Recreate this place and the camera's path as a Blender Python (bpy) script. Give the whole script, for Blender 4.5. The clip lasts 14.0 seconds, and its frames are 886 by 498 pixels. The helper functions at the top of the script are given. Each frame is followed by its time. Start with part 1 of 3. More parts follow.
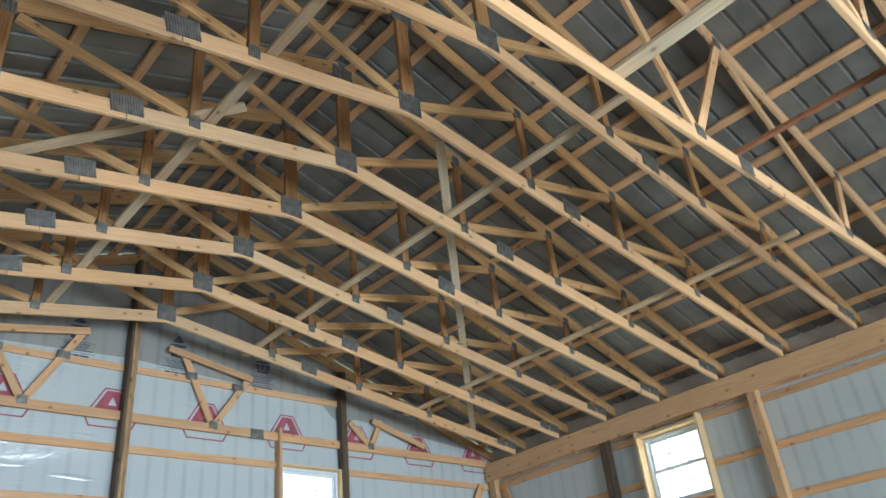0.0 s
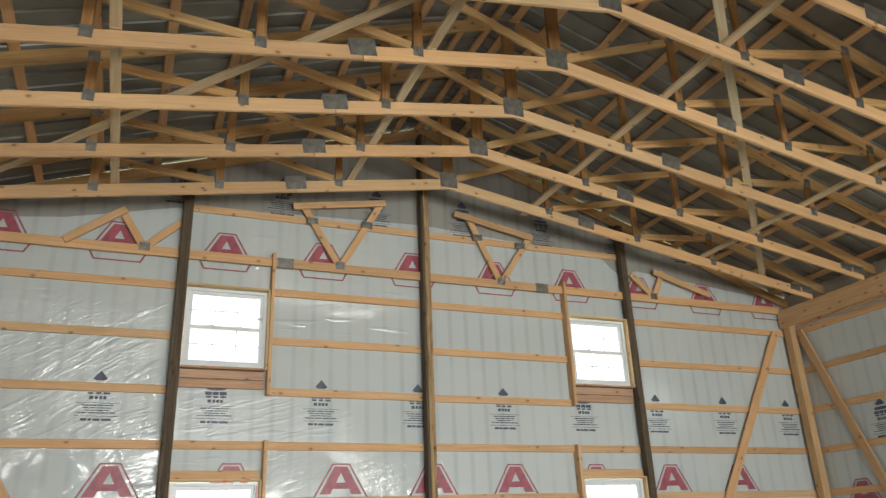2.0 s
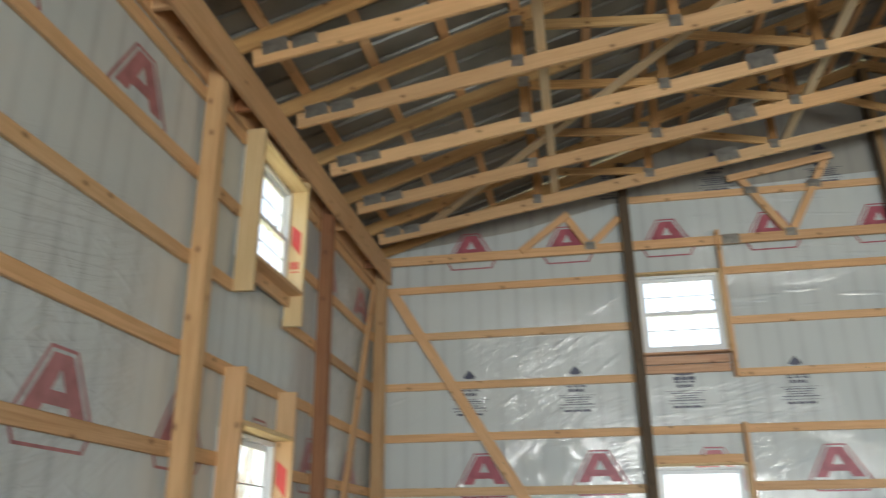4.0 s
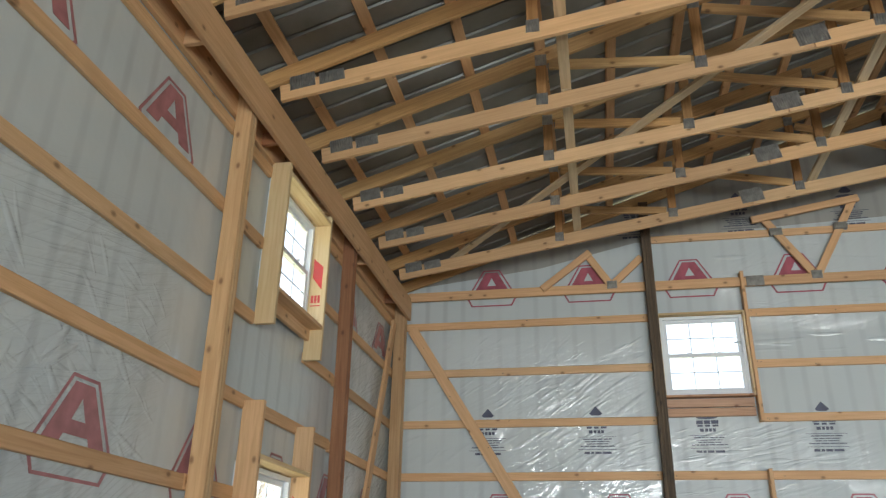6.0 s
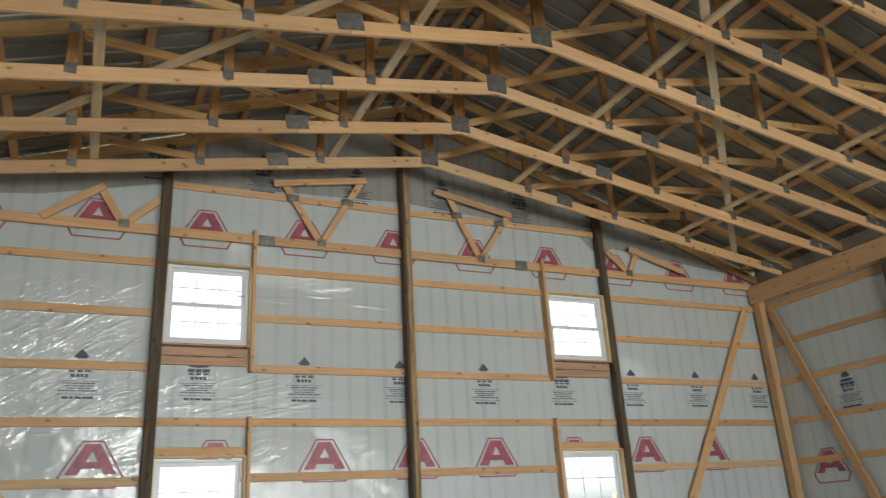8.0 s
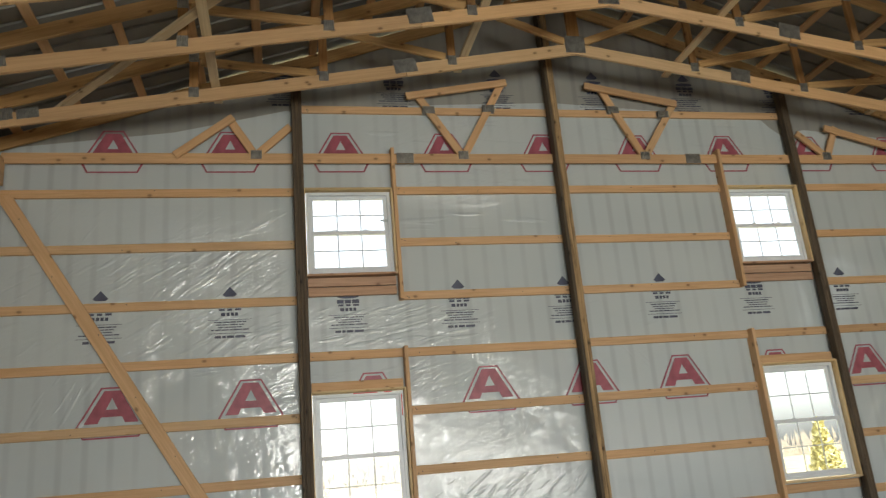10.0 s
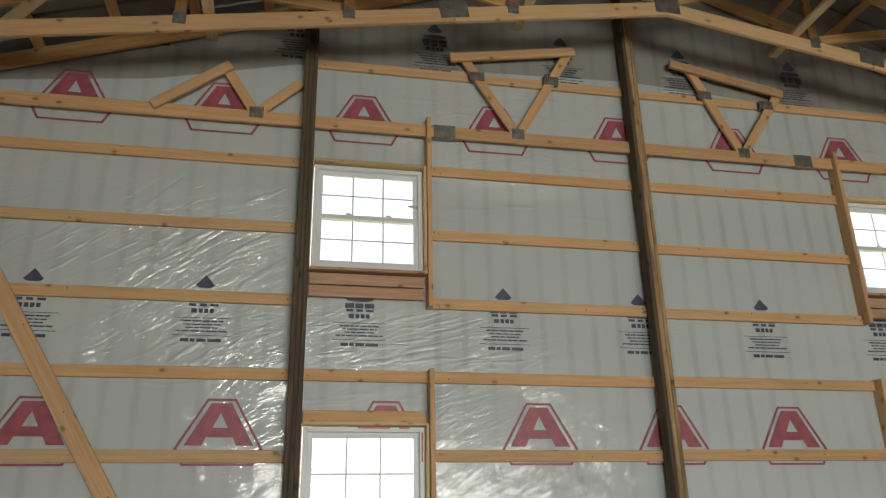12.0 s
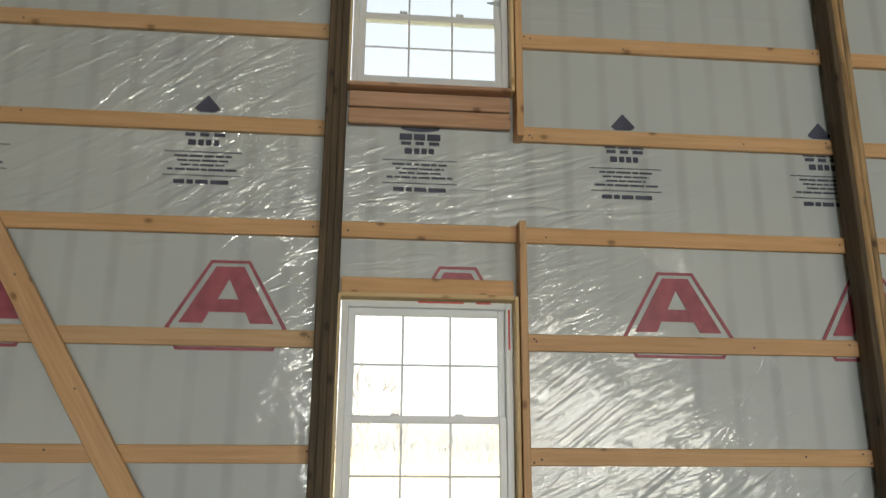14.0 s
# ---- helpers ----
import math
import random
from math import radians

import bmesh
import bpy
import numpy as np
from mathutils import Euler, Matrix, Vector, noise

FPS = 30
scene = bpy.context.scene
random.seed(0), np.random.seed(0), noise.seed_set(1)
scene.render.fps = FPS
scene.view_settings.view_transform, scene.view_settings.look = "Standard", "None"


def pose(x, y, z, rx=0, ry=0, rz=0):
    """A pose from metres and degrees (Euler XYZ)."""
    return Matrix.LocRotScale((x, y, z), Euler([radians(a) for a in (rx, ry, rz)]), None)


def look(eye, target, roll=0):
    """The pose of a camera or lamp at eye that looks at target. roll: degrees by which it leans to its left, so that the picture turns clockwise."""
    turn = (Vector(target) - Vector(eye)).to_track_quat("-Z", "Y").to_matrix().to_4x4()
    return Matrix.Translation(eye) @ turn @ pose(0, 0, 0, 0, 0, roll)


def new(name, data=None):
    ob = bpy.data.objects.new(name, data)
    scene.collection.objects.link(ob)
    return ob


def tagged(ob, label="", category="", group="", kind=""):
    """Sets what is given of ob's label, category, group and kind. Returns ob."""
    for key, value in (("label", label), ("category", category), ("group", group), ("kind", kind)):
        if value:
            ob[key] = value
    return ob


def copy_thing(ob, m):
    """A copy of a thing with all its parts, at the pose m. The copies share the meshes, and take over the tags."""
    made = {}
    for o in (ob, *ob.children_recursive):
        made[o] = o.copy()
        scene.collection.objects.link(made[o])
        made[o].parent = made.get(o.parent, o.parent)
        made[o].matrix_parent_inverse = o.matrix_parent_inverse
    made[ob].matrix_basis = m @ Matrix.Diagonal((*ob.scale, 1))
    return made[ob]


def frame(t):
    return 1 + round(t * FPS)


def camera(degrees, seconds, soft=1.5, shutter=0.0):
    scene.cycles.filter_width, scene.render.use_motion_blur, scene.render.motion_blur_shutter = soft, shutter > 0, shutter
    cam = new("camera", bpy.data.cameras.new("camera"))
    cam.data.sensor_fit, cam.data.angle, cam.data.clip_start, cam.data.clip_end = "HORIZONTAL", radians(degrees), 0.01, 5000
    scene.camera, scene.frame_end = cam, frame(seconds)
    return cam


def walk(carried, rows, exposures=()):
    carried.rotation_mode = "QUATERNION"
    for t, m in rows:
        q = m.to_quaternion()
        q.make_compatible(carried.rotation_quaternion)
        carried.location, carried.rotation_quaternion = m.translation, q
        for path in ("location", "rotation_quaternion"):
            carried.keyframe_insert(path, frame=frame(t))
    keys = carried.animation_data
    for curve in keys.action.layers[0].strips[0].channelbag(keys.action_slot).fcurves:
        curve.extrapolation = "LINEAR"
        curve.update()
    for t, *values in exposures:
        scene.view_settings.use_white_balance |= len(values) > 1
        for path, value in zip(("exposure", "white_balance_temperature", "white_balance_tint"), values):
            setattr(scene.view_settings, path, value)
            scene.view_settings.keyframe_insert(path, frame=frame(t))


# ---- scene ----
cam = camera(60.3, 14.0, 1.25, 0.35)
PATH = [
    (0, (0.93, -9.048, 1.695), (2.159, -7.821, 2.687), -6.6),
    (0.5, (0.907, -9.055, 1.607), (2.072, -7.715, 2.527), -7.9),
    (0.6, (0.896, -9.058, 1.603), (2.029, -7.683, 2.511), -7.5),
    (1, (0.889, -9.023, 1.584), (1.885, -7.505, 2.423), -6.5),
    (1.5, (0.849, -8.98, 1.55), (1.685, -7.333, 2.317), -3.9),
    (2, (0.803, -8.973, 1.521), (1.522, -7.255, 2.25), -2.3),
    (2.5, (0.786, -8.966, 1.492), (1.418, -7.202, 2.191), -2.0),
    (3, (0.763, -8.969, 1.49), (1.257, -7.151, 2.16), -1.4),
    (3.5, (0.68, -8.941, 1.544), (0.808, -7.057, 2.203), -0.7),
    (4, (0.505, -8.978, 1.517), (0.181, -7.141, 2.237), -0.5),
    (4.2, (0.564, -8.956, 1.522), (0.102, -7.158, 2.266), 0.2),
    (6.3, (0.472, -8.968, 1.532), (0.16, -7.165, 2.339), 1.6),
    (6.5, (0.499, -8.968, 1.565), (0.266, -7.149, 2.363), 1.4),
    (7, (0.544, -8.949, 1.523), (0.709, -7.115, 2.303), -0.3),
    (7.2, (0.562, -8.952, 1.516), (0.928, -7.139, 2.277), -1.3),
    (9.3, (0.891, -8.591, 1.359), (1.83, -6.924, 1.942), -3.2),
    (9.5, (0.967, -8.421, 1.365), (1.779, -6.676, 1.91), -3.0),
    (10, (0.995, -7.964, 1.393), (1.414, -6.092, 1.96), -5.0),
    (10.5, (1.026, -7.546, 1.426), (1.517, -5.676, 1.941), -0.5),
    (11, (1.113, -7.001, 1.383), (1.391, -5.088, 1.897), -1.0),
    (11.5, (1.074, -6.465, 1.443), (1.35, -4.561, 1.99), -2.2),
    (12, (1.165, -5.966, 1.499), (1.543, -4.131, 2.199), -1.1),
    (12.5, (1.174, -5.454, 1.522), (1.369, -3.581, 2.195), -0.9),
    (13, (1.283, -5.035, 1.615), (1.361, -3.152, 2.284), 0.5),
    (13.5, (1.395, -4.563, 1.611), (1.542, -2.634, 2.119), -0.3),
    (14, (1.469, -4.092, 1.495), (1.641, -2.166, 2.004), 0.4),
]
walk(cam, [(t, look(eye, target, roll)) for t, eye, target, roll in PATH],
     [(0, 2.42, 5350, 6), (1, 2.38, 6000, 8), (2.5, 2.01, 6750, 10), (3, 1.94, 6750, 10), (4.2, 1.89, 6400, 10), (6.5, 2.0, 6150, 10), (9.3, 1.68, 6850, 10), (11, 1.53, 6900, 10), (13, 1.51, 7050, 10), (14, 1.47, 7100, 10)])

# ---- world, sun, large lights ----
world = bpy.data.worlds.new("world")
scene.world = world
world.use_nodes = True
wn = world.node_tree.nodes
sky = wn.new("ShaderNodeTexSky")
sky.sky_type = "NISHITA"
sky.sun_disc = False
sky.sun_elevation, sky.sun_rotation = radians(59), radians(169)
sky.air_density, sky.dust_density = 1.0, 3.0
wn["Background"].inputs["Strength"].default_value = 0.15
haze = wn.new("ShaderNodeHueSaturation")
haze.inputs["Saturation"].default_value, haze.inputs["Value"].default_value = 0.35, 1.3
world.node_tree.links.new(sky.outputs["Color"], haze.inputs["Color"])
world.node_tree.links.new(haze.outputs["Color"], wn["Background"].inputs["Color"])

sun = new("sun", bpy.data.lights.new("sun", "SUN"))
sun.data.energy, sun.data.angle, sun.data.color = 3.4, radians(0.6), (1.0, 0.94, 0.85)
sun.matrix_world = look((9, -20, 34), (5, 0, 0))


def door_light(x, z, w, h, power):
    lamp = new("door_daylight", bpy.data.lights.new("door_daylight", "AREA"))
    lamp.data.shape, lamp.data.size, lamp.data.size_y = "RECTANGLE", w, h
    lamp.data.energy, lamp.data.color = power, (0.93, 0.98, 1.0)
    lamp.data.spread = radians(112)
    lamp.matrix_world = look((x, BACK - 0.25, z), (x, 0, z + 1.6))


# ---- plan ----
XL, XR = -1.93, 10.55          # faces of the side girts
RIDGE = 4.35
BACK = -15.4                   # face of the rear girts
HDR = 4.875                    # top of the header beams
HALF = 6.24                    # from the ridge to the side girts


def bottom_z(x):
    return 5.92 - 0.1667 * abs(x - RIDGE)


def top_z(x):
    return 7.10 - 0.3333 * abs(x - RIDGE)


door_light(2.9, 1.5, 3.8, 2.9, 68)
door_light(7.7, 1.5, 4.4, 2.9, 38)


# ---- materials ----
def material(name, base, rough=0.6, metal=0.0):
    m = bpy.data.materials.new(name)
    m.use_nodes = True
    nt = m.node_tree
    b = nt.nodes["Principled BSDF"]
    b.inputs["Base Color"].default_value = (*base, 1)
    b.inputs["Roughness"].default_value = rough
    b.inputs["Metallic"].default_value = metal
    return m, nt, b


def node(nt, kind, **inputs):
    n = nt.nodes.new(kind)
    for k, v in inputs.items():
        n.inputs[k.replace("_", " ")].default_value = v
    return n


def ramp(nt, fac, stops, curve="LINEAR"):
    r = nt.nodes.new("ShaderNodeValToRGB")
    r.color_ramp.interpolation = curve
    e = r.color_ramp.elements
    while len(e) < len(stops):
        e.new(0.5)
    for el, (p, c) in zip(e, stops):
        el.position, el.color = p, (*c, 1)
    nt.links.new(fac, r.inputs["Fac"])
    return r.outputs["Color"]


def mix(nt, a, b, fac, mode="MIX"):
    n = nt.nodes.new("ShaderNodeMix")
    n.data_type, n.blend_type = "RGBA", mode
    for sock, v in ((n.inputs[0], fac), (n.inputs[6], a), (n.inputs[7], b)):
        if isinstance(v, bpy.types.NodeSocket):
            nt.links.new(v, sock)
        elif isinstance(v, tuple):
            sock.default_value = (*v, 1)
        else:
            sock.default_value = v
    return n.outputs[2]


def math_node(nt, op, a, b=0.0):
    n = nt.nodes.new("ShaderNodeMath")
    n.operation = op
    for sock, v in zip(n.inputs, (a, b)):
        if isinstance(v, bpy.types.NodeSocket):
            nt.links.new(v, sock)
        else:
            sock.default_value = v
    return n.outputs[0]


def bump(nt, b, height, strength, distance):
    n = node(nt, "ShaderNodeBump", Strength=strength, Distance=distance)
    nt.links.new(height, n.inputs["Height"])
    nt.links.new(n.outputs["Normal"], b.inputs["Normal"])


def shifted(nt, scale):
    """Object coordinates along the board, shifted by a random amount for each board."""
    tc = nt.nodes.new("ShaderNodeTexCoord")
    info = nt.nodes.new("ShaderNodeObjectInfo")
    off = math_node(nt, "MULTIPLY", info.outputs["Random"], 37.0)
    comb = nt.nodes.new("ShaderNodeCombineXYZ")
    for i in range(3):
        nt.links.new(off, comb.inputs[i])
    add = nt.nodes.new("ShaderNodeVectorMath")
    nt.links.new(tc.outputs["Object"], add.inputs[0])
    nt.links.new(comb.outputs[0], add.inputs[1])
    mp = nt.nodes.new("ShaderNodeMapping")
    mp.inputs["Scale"].default_value = scale
    nt.links.new(add.outputs[0], mp.inputs["Vector"])
    return mp.outputs["Vector"], add.outputs[0], info.outputs["Random"]


def lumber(name, dark, light, knot, rough=0.62, streak=0.5):
    m, nt, b = material(name, light, rough)
    vec, raw, rnd = shifted(nt, (1.1, 26.0, 26.0))
    grain = node(nt, "ShaderNodeTexNoise", Scale=1.6, Detail=6.0, Roughness=0.62, Distortion=0.6)
    nt.links.new(vec, grain.inputs["Vector"])
    col = ramp(nt, grain.outputs["Fac"], ((0.28, dark), (0.62, light)))
    blot = node(nt, "ShaderNodeTexNoise", Scale=1.7, Detail=2.0)
    nt.links.new(raw, blot.inputs["Vector"])
    col = mix(nt, col, dark, ramp(nt, blot.outputs["Fac"], ((0.5, (0, 0, 0)), (0.8, (streak,) * 3))))
    axes = nt.nodes.new("ShaderNodeSeparateXYZ")
    nt.links.new(raw, axes.inputs[0])
    kmap = nt.nodes.new("ShaderNodeCombineXYZ")
    nt.links.new(math_node(nt, "MULTIPLY", axes.outputs[0], 5.0), kmap.inputs[0])
    nt.links.new(math_node(nt, "MULTIPLY", math_node(nt, "ADD", axes.outputs[1], axes.outputs[2]), 8.0), kmap.inputs[1])
    vor = node(nt, "ShaderNodeTexVoronoi", Scale=0.9)
    vor.voronoi_dimensions = "2D"
    nt.links.new(kmap.outputs[0], vor.inputs["Vector"])
    few = nt.nodes.new("ShaderNodeSeparateColor")
    nt.links.new(vor.outputs["Color"], few.inputs[0])
    gate = math_node(nt, "GREATER_THAN", few.outputs[0], 0.74)
    spot = ramp(nt, vor.outputs["Distance"], ((0.05, (0.8,) * 3), (0.14, (0, 0, 0))))
    ring = ramp(nt, vor.outputs["Distance"], ((0.1, (0.35,) * 3), (0.3, (0, 0, 0))))
    col = mix(nt, col, dark, math_node(nt, "MULTIPLY", ring, gate))
    col = mix(nt, col, knot, math_node(nt, "MULTIPLY", spot, gate))
    tint = ramp(nt, rnd, ((0.0, (0.78, 0.74, 0.70)), (0.35, (1.0, 0.98, 0.96)), (0.7, (1.0, 0.93, 0.84)), (1.0, (0.92, 0.96, 0.98))))
    col = mix(nt, col, tint, 1.0, "MULTIPLY")
    nt.links.new(col, b.inputs["Base Color"])
    bump(nt, b, grain.outputs["Fac"], 0.35, 0.003)
    return m


PINE = lumber("pine_lumber", (0.60, 0.365, 0.185), (0.76, 0.505, 0.285), (0.24, 0.13, 0.06))
TRUSS_PINE = lumber("truss_lumber", (0.64, 0.41, 0.215), (0.78, 0.53, 0.295), (0.22, 0.12, 0.05))
# pine of webs and top chords, browned to hold the shade up there
SHADED_WEB_PINE = lumber("shaded_web_lumber", (0.42, 0.245, 0.095), (0.64, 0.41, 0.185), (0.17, 0.08, 0.03))
POST_WOOD = lumber("treated_post_lumber", (0.055, 0.042, 0.03), (0.15, 0.11, 0.07), (0.03, 0.02, 0.015), 0.75, 0.8)
POST_MIX = lumber("stained_post_lumber", (0.13, 0.09, 0.05), (0.58, 0.40, 0.21), (0.06, 0.04, 0.02), 0.75, 0.9)
POST_PALE = lumber("pale_post_lumber", (0.50, 0.31, 0.15), (0.66, 0.46, 0.26), (0.20, 0.10, 0.05), 0.7)
POST_RED = lumber("red_brown_post_lumber", (0.23, 0.095, 0.045), (0.37, 0.175, 0.085), (0.12, 0.05, 0.03), 0.7)
SILL_PINK = lumber("pinkish_lumber", (0.42, 0.25, 0.16), (0.62, 0.41, 0.28), (0.2, 0.09, 0.05))
BRACE_PINE = lumber("dry_pale_lumber", (0.58, 0.45, 0.28), (0.78, 0.65, 0.45), (0.25, 0.15, 0.08))
# browner stock for the uprights, part of their shade painted in as well
BROWN_SHADED_WEB = lumber("brown_shaded_web_lumber", (0.25, 0.125, 0.04), (0.45, 0.25, 0.10), (0.12, 0.06, 0.03))
JAMB = lumber("new_jamb_lumber", (0.66, 0.48, 0.25), (0.80, 0.64, 0.38), (0.45, 0.28, 0.12))


def band(nt, value, lo, hi, soft):
    """1 between lo and hi, fading to 0 over soft on both sides."""
    ends = []
    for x0, x1 in ((lo - soft, lo + soft), (hi + soft, hi - soft)):
        r = nt.nodes.new("ShaderNodeMapRange")
        r.interpolation_type = "SMOOTHSTEP"
        a, b, c, d = (x0, x1, 0.0, 1.0) if x0 < x1 else (x1, x0, 1.0, 0.0)
        for k, v in (("From Min", a), ("From Max", b), ("To Min", c), ("To Max", d)):
            r.inputs[k].default_value = v
        nt.links.new(value, r.inputs["Value"])
        ends.append(r.outputs["Result"])
    return math_node(nt, "MULTIPLY", *ends)


def make_wrap(name, pale, deep, rib_shade, coat):
    m, nt, b = material(name, pale, 0.42)
    tc = nt.nodes.new("ShaderNodeTexCoord")
    sep = nt.nodes.new("ShaderNodeSeparateXYZ")
    nt.links.new(tc.outputs["Object"], sep.inputs[0])
    # broad darker stripes: faint shadows of the siding ribs through the sheet, painted on
    wave = math_node(nt, "SINE", math_node(nt, "MULTIPLY", sep.outputs["X"], 2 * math.pi / 0.2286))
    n1 = node(nt, "ShaderNodeTexNoise", Scale=0.9, Detail=3.0)
    nt.links.new(tc.outputs["Object"], n1.inputs["Vector"])
    col = mix(nt, pale, deep, n1.outputs["Fac"])
    rib = ramp(nt, wave, ((0.45, (0, 0, 0)), (0.95, (0.6,) * 3)))
    rib = mix(nt, (0, 0, 0), rib, ramp(nt, n1.outputs["Fac"], ((0.36, (0.1,) * 3), (0.66, (1,) * 3))))
    col = mix(nt, col, rib_shade, rib)
    nt.links.new(col, b.inputs["Base Color"])
    # where the sheet is pulled tight and creased: along the wall, then up it
    x, z = sep.outputs["X"], sep.outputs["Z"]
    zones = None
    for x0, x1, z0, z1, gain in ((-1.9, 1.15, 2.5, 4.35, 0.5), (-1.9, 1.2, 0.8, 2.4, 0.15), (1.25, 3.5, 2.55, 3.3, 0.5),
                                 (2.2, 4.2, 0.9, 2.6, 0.16), (2.0, 6.9, 4.4, 5.6, 0.9), (4.4, 5.6, 2.2, 3.0, 0.4),
                                 (-9.0, -5.15, 1.2, 3.3, 1.3), (1.25, 3.0, 2.2, 2.6, 1.0), (-2.0, -0.2, 1.5, 4.0, 0.3), (5.6, 12.0, 1.0, 4.6, 0.12)):
        q = math_node(nt, "MULTIPLY", band(nt, x, x0, x1, 0.22), band(nt, z, z0, z1, 0.2))
        q = math_node(nt, "MULTIPLY", q, gain)
        zones = q if zones is None else math_node(nt, "MAXIMUM", zones, q)
    total = None
    for angle, seed, stretch, lo in ((36, 0.0, 17.0, 0.36), (13, 7.3, 22.0, 0.44), (48, 15.1, 13.0, 0.46), (24, 31.7, 30.0, 0.42)):
        turn = nt.nodes.new("ShaderNodeMapping")
        turn.inputs["Rotation"].default_value = (0, radians(angle), 0)
        turn.inputs["Location"].default_value = (seed, seed, seed)
        nt.links.new(tc.outputs["Object"], turn.inputs["Vector"])
        mp = nt.nodes.new("ShaderNodeMapping")
        mp.inputs["Scale"].default_value = (1.0, 1.0, stretch)
        nt.links.new(turn.outputs["Vector"], mp.inputs["Vector"])
        crease = node(nt, "ShaderNodeTexNoise", Scale=1.0, Detail=1.5, Roughness=0.4, Distortion=0.3)
        nt.links.new(mp.outputs["Vector"], crease.inputs["Vector"])
        patch = node(nt, "ShaderNodeTexNoise", Scale=0.9, Detail=1.0)
        nt.links.new(turn.outputs["Vector"], patch.inputs["Vector"])
        amount = ramp(nt, patch.outputs["Fac"], ((lo, (0.0,) * 3), (lo + 0.14, (1,) * 3)))
        ridge = ramp(nt, crease.outputs["Fac"], ((0.45, (0, 0, 0)), (0.5, (1,) * 3), (0.55, (0, 0, 0))), "B_SPLINE")
        waves = math_node(nt, "ADD", math_node(nt, "MULTIPLY", ridge, 0.24), math_node(nt, "MULTIPLY", crease.outputs["Fac"], 0.75))
        h = math_node(nt, "MULTIPLY", math_node(nt, "MULTIPLY", waves, amount), zones)
        total = h if total is None else math_node(nt, "ADD", total, h)
    soft = node(nt, "ShaderNodeTexNoise", Scale=3.0, Detail=3.0)
    nt.links.new(tc.outputs["Object"], soft.inputs["Vector"])
    h2 = math_node(nt, "ADD", total, math_node(nt, "MULTIPLY", soft.outputs["Fac"], 0.5))
    film = node(nt, "ShaderNodeBump", Strength=1.0, Distance=0.04)
    nt.links.new(h2, film.inputs["Height"])
    nt.links.new(film.outputs["Normal"], b.inputs["Coat Normal"])
    b.inputs["Coat Weight"].default_value = coat
    b.inputs["Coat Roughness"].default_value = 0.12
    b.inputs["Coat IOR"].default_value = 1.72
    b.inputs["Specular IOR Level"].default_value = 0.25
    return m


WRAP = make_wrap("plastic_house_wrap", (0.63, 0.69, 0.695), (0.535, 0.605, 0.63), (0.42, 0.47, 0.495), 1.0)
# wrap under the gable peak, with the shade there put into its colour
SHADED_WRAP = make_wrap("shaded_gable_wrap", (0.40, 0.40, 0.37), (0.31, 0.315, 0.295), (0.23, 0.24, 0.23), 0.4)


def simple(name, base, rough=0.6, metal=0.0, vary=0.25, scale=6.0, relief=0.0):
    m, nt, b = material(name, base, rough, metal)
    tc = nt.nodes.new("ShaderNodeTexCoord")
    n1 = node(nt, "ShaderNodeTexNoise", Scale=scale, Detail=5.0)
    nt.links.new(tc.outputs["Object"], n1.inputs["Vector"])
    dark = tuple(c * (1 - vary) for c in base)
    lite = tuple(min(1, c * (1 + vary)) for c in base)
    nt.links.new(ramp(nt, n1.outputs["Fac"], ((0.3, dark), (0.7, lite))), b.inputs["Base Color"])
    if relief:
        bump(nt, b, n1.outputs["Fac"], 0.5, relief)
    return m


RED_INK = simple("faded_red_ink", (0.38, 0.10, 0.135), 0.4, vary=0.22, scale=9)
PALE_INK = simple("pale_red_ink", (0.40, 0.17, 0.18), 0.4, vary=0.2, scale=9)
NAVY_INK = simple("navy_ink", (0.075, 0.085, 0.13), 0.4, vary=0.3, scale=9)
ROOF_METAL = simple("bare_roof_steel", (0.225, 0.23, 0.215), 0.45, 0.3, vary=0.22, scale=2.5)
SIDING = simple("siding_steel", (0.45, 0.43, 0.40), 0.45, 0.2, vary=0.1)
GALV = simple("galvanised_plate", (0.36, 0.36, 0.335), 0.45, 0.75, vary=0.3, scale=14)
VINYL = simple("white_vinyl", (0.80, 0.84, 0.87), 0.35, vary=0.03)
EARTH = simple("packed_earth", (0.15, 0.125, 0.095), 0.9, vary=0.3, scale=3.0, relief=0.01)
DARK_FELT = simple("dark_metal", (0.05, 0.05, 0.055), 0.6)
TAPE_RED = simple("red_tape", (0.62, 0.05, 0.04), 0.35, vary=0.1)
GRASS = simple("dry_straw_grass", (0.40, 0.35, 0.20), 0.9, vary=0.4, scale=0.6)
BARK = simple("bark", (0.30, 0.26, 0.22), 0.9, vary=0.3, scale=5.0)
TWIGS = simple("bare_twigs", (0.33, 0.29, 0.24), 0.9, vary=0.3, scale=5.0)
LEAF = simple("yellow_leaf", (0.56, 0.51, 0.24), 0.7, vary=0.2, scale=3.0)


def make_glass():
    m = bpy.data.materials.new("window_glass")
    m.use_nodes = True
    nt = m.node_tree
    nt.nodes.remove(nt.nodes["Principled BSDF"])
    out = nt.nodes["Material Output"]
    tr = node(nt, "ShaderNodeBsdfTransparent", Color=(0.74, 0.80, 0.81, 1))
    gl = node(nt, "ShaderNodeBsdfGlossy", Roughness=0.02)
    fr = node(nt, "ShaderNodeFresnel", IOR=1.45)
    mx = nt.nodes.new("ShaderNodeMixShader")
    nt.links.new(fr.outputs[0], mx.inputs[0])
    nt.links.new(tr.outputs[0], mx.inputs[1])
    nt.links.new(gl.outputs[0], mx.inputs[2])
    nt.links.new(mx.outputs[0], out.inputs["Surface"])
    return m


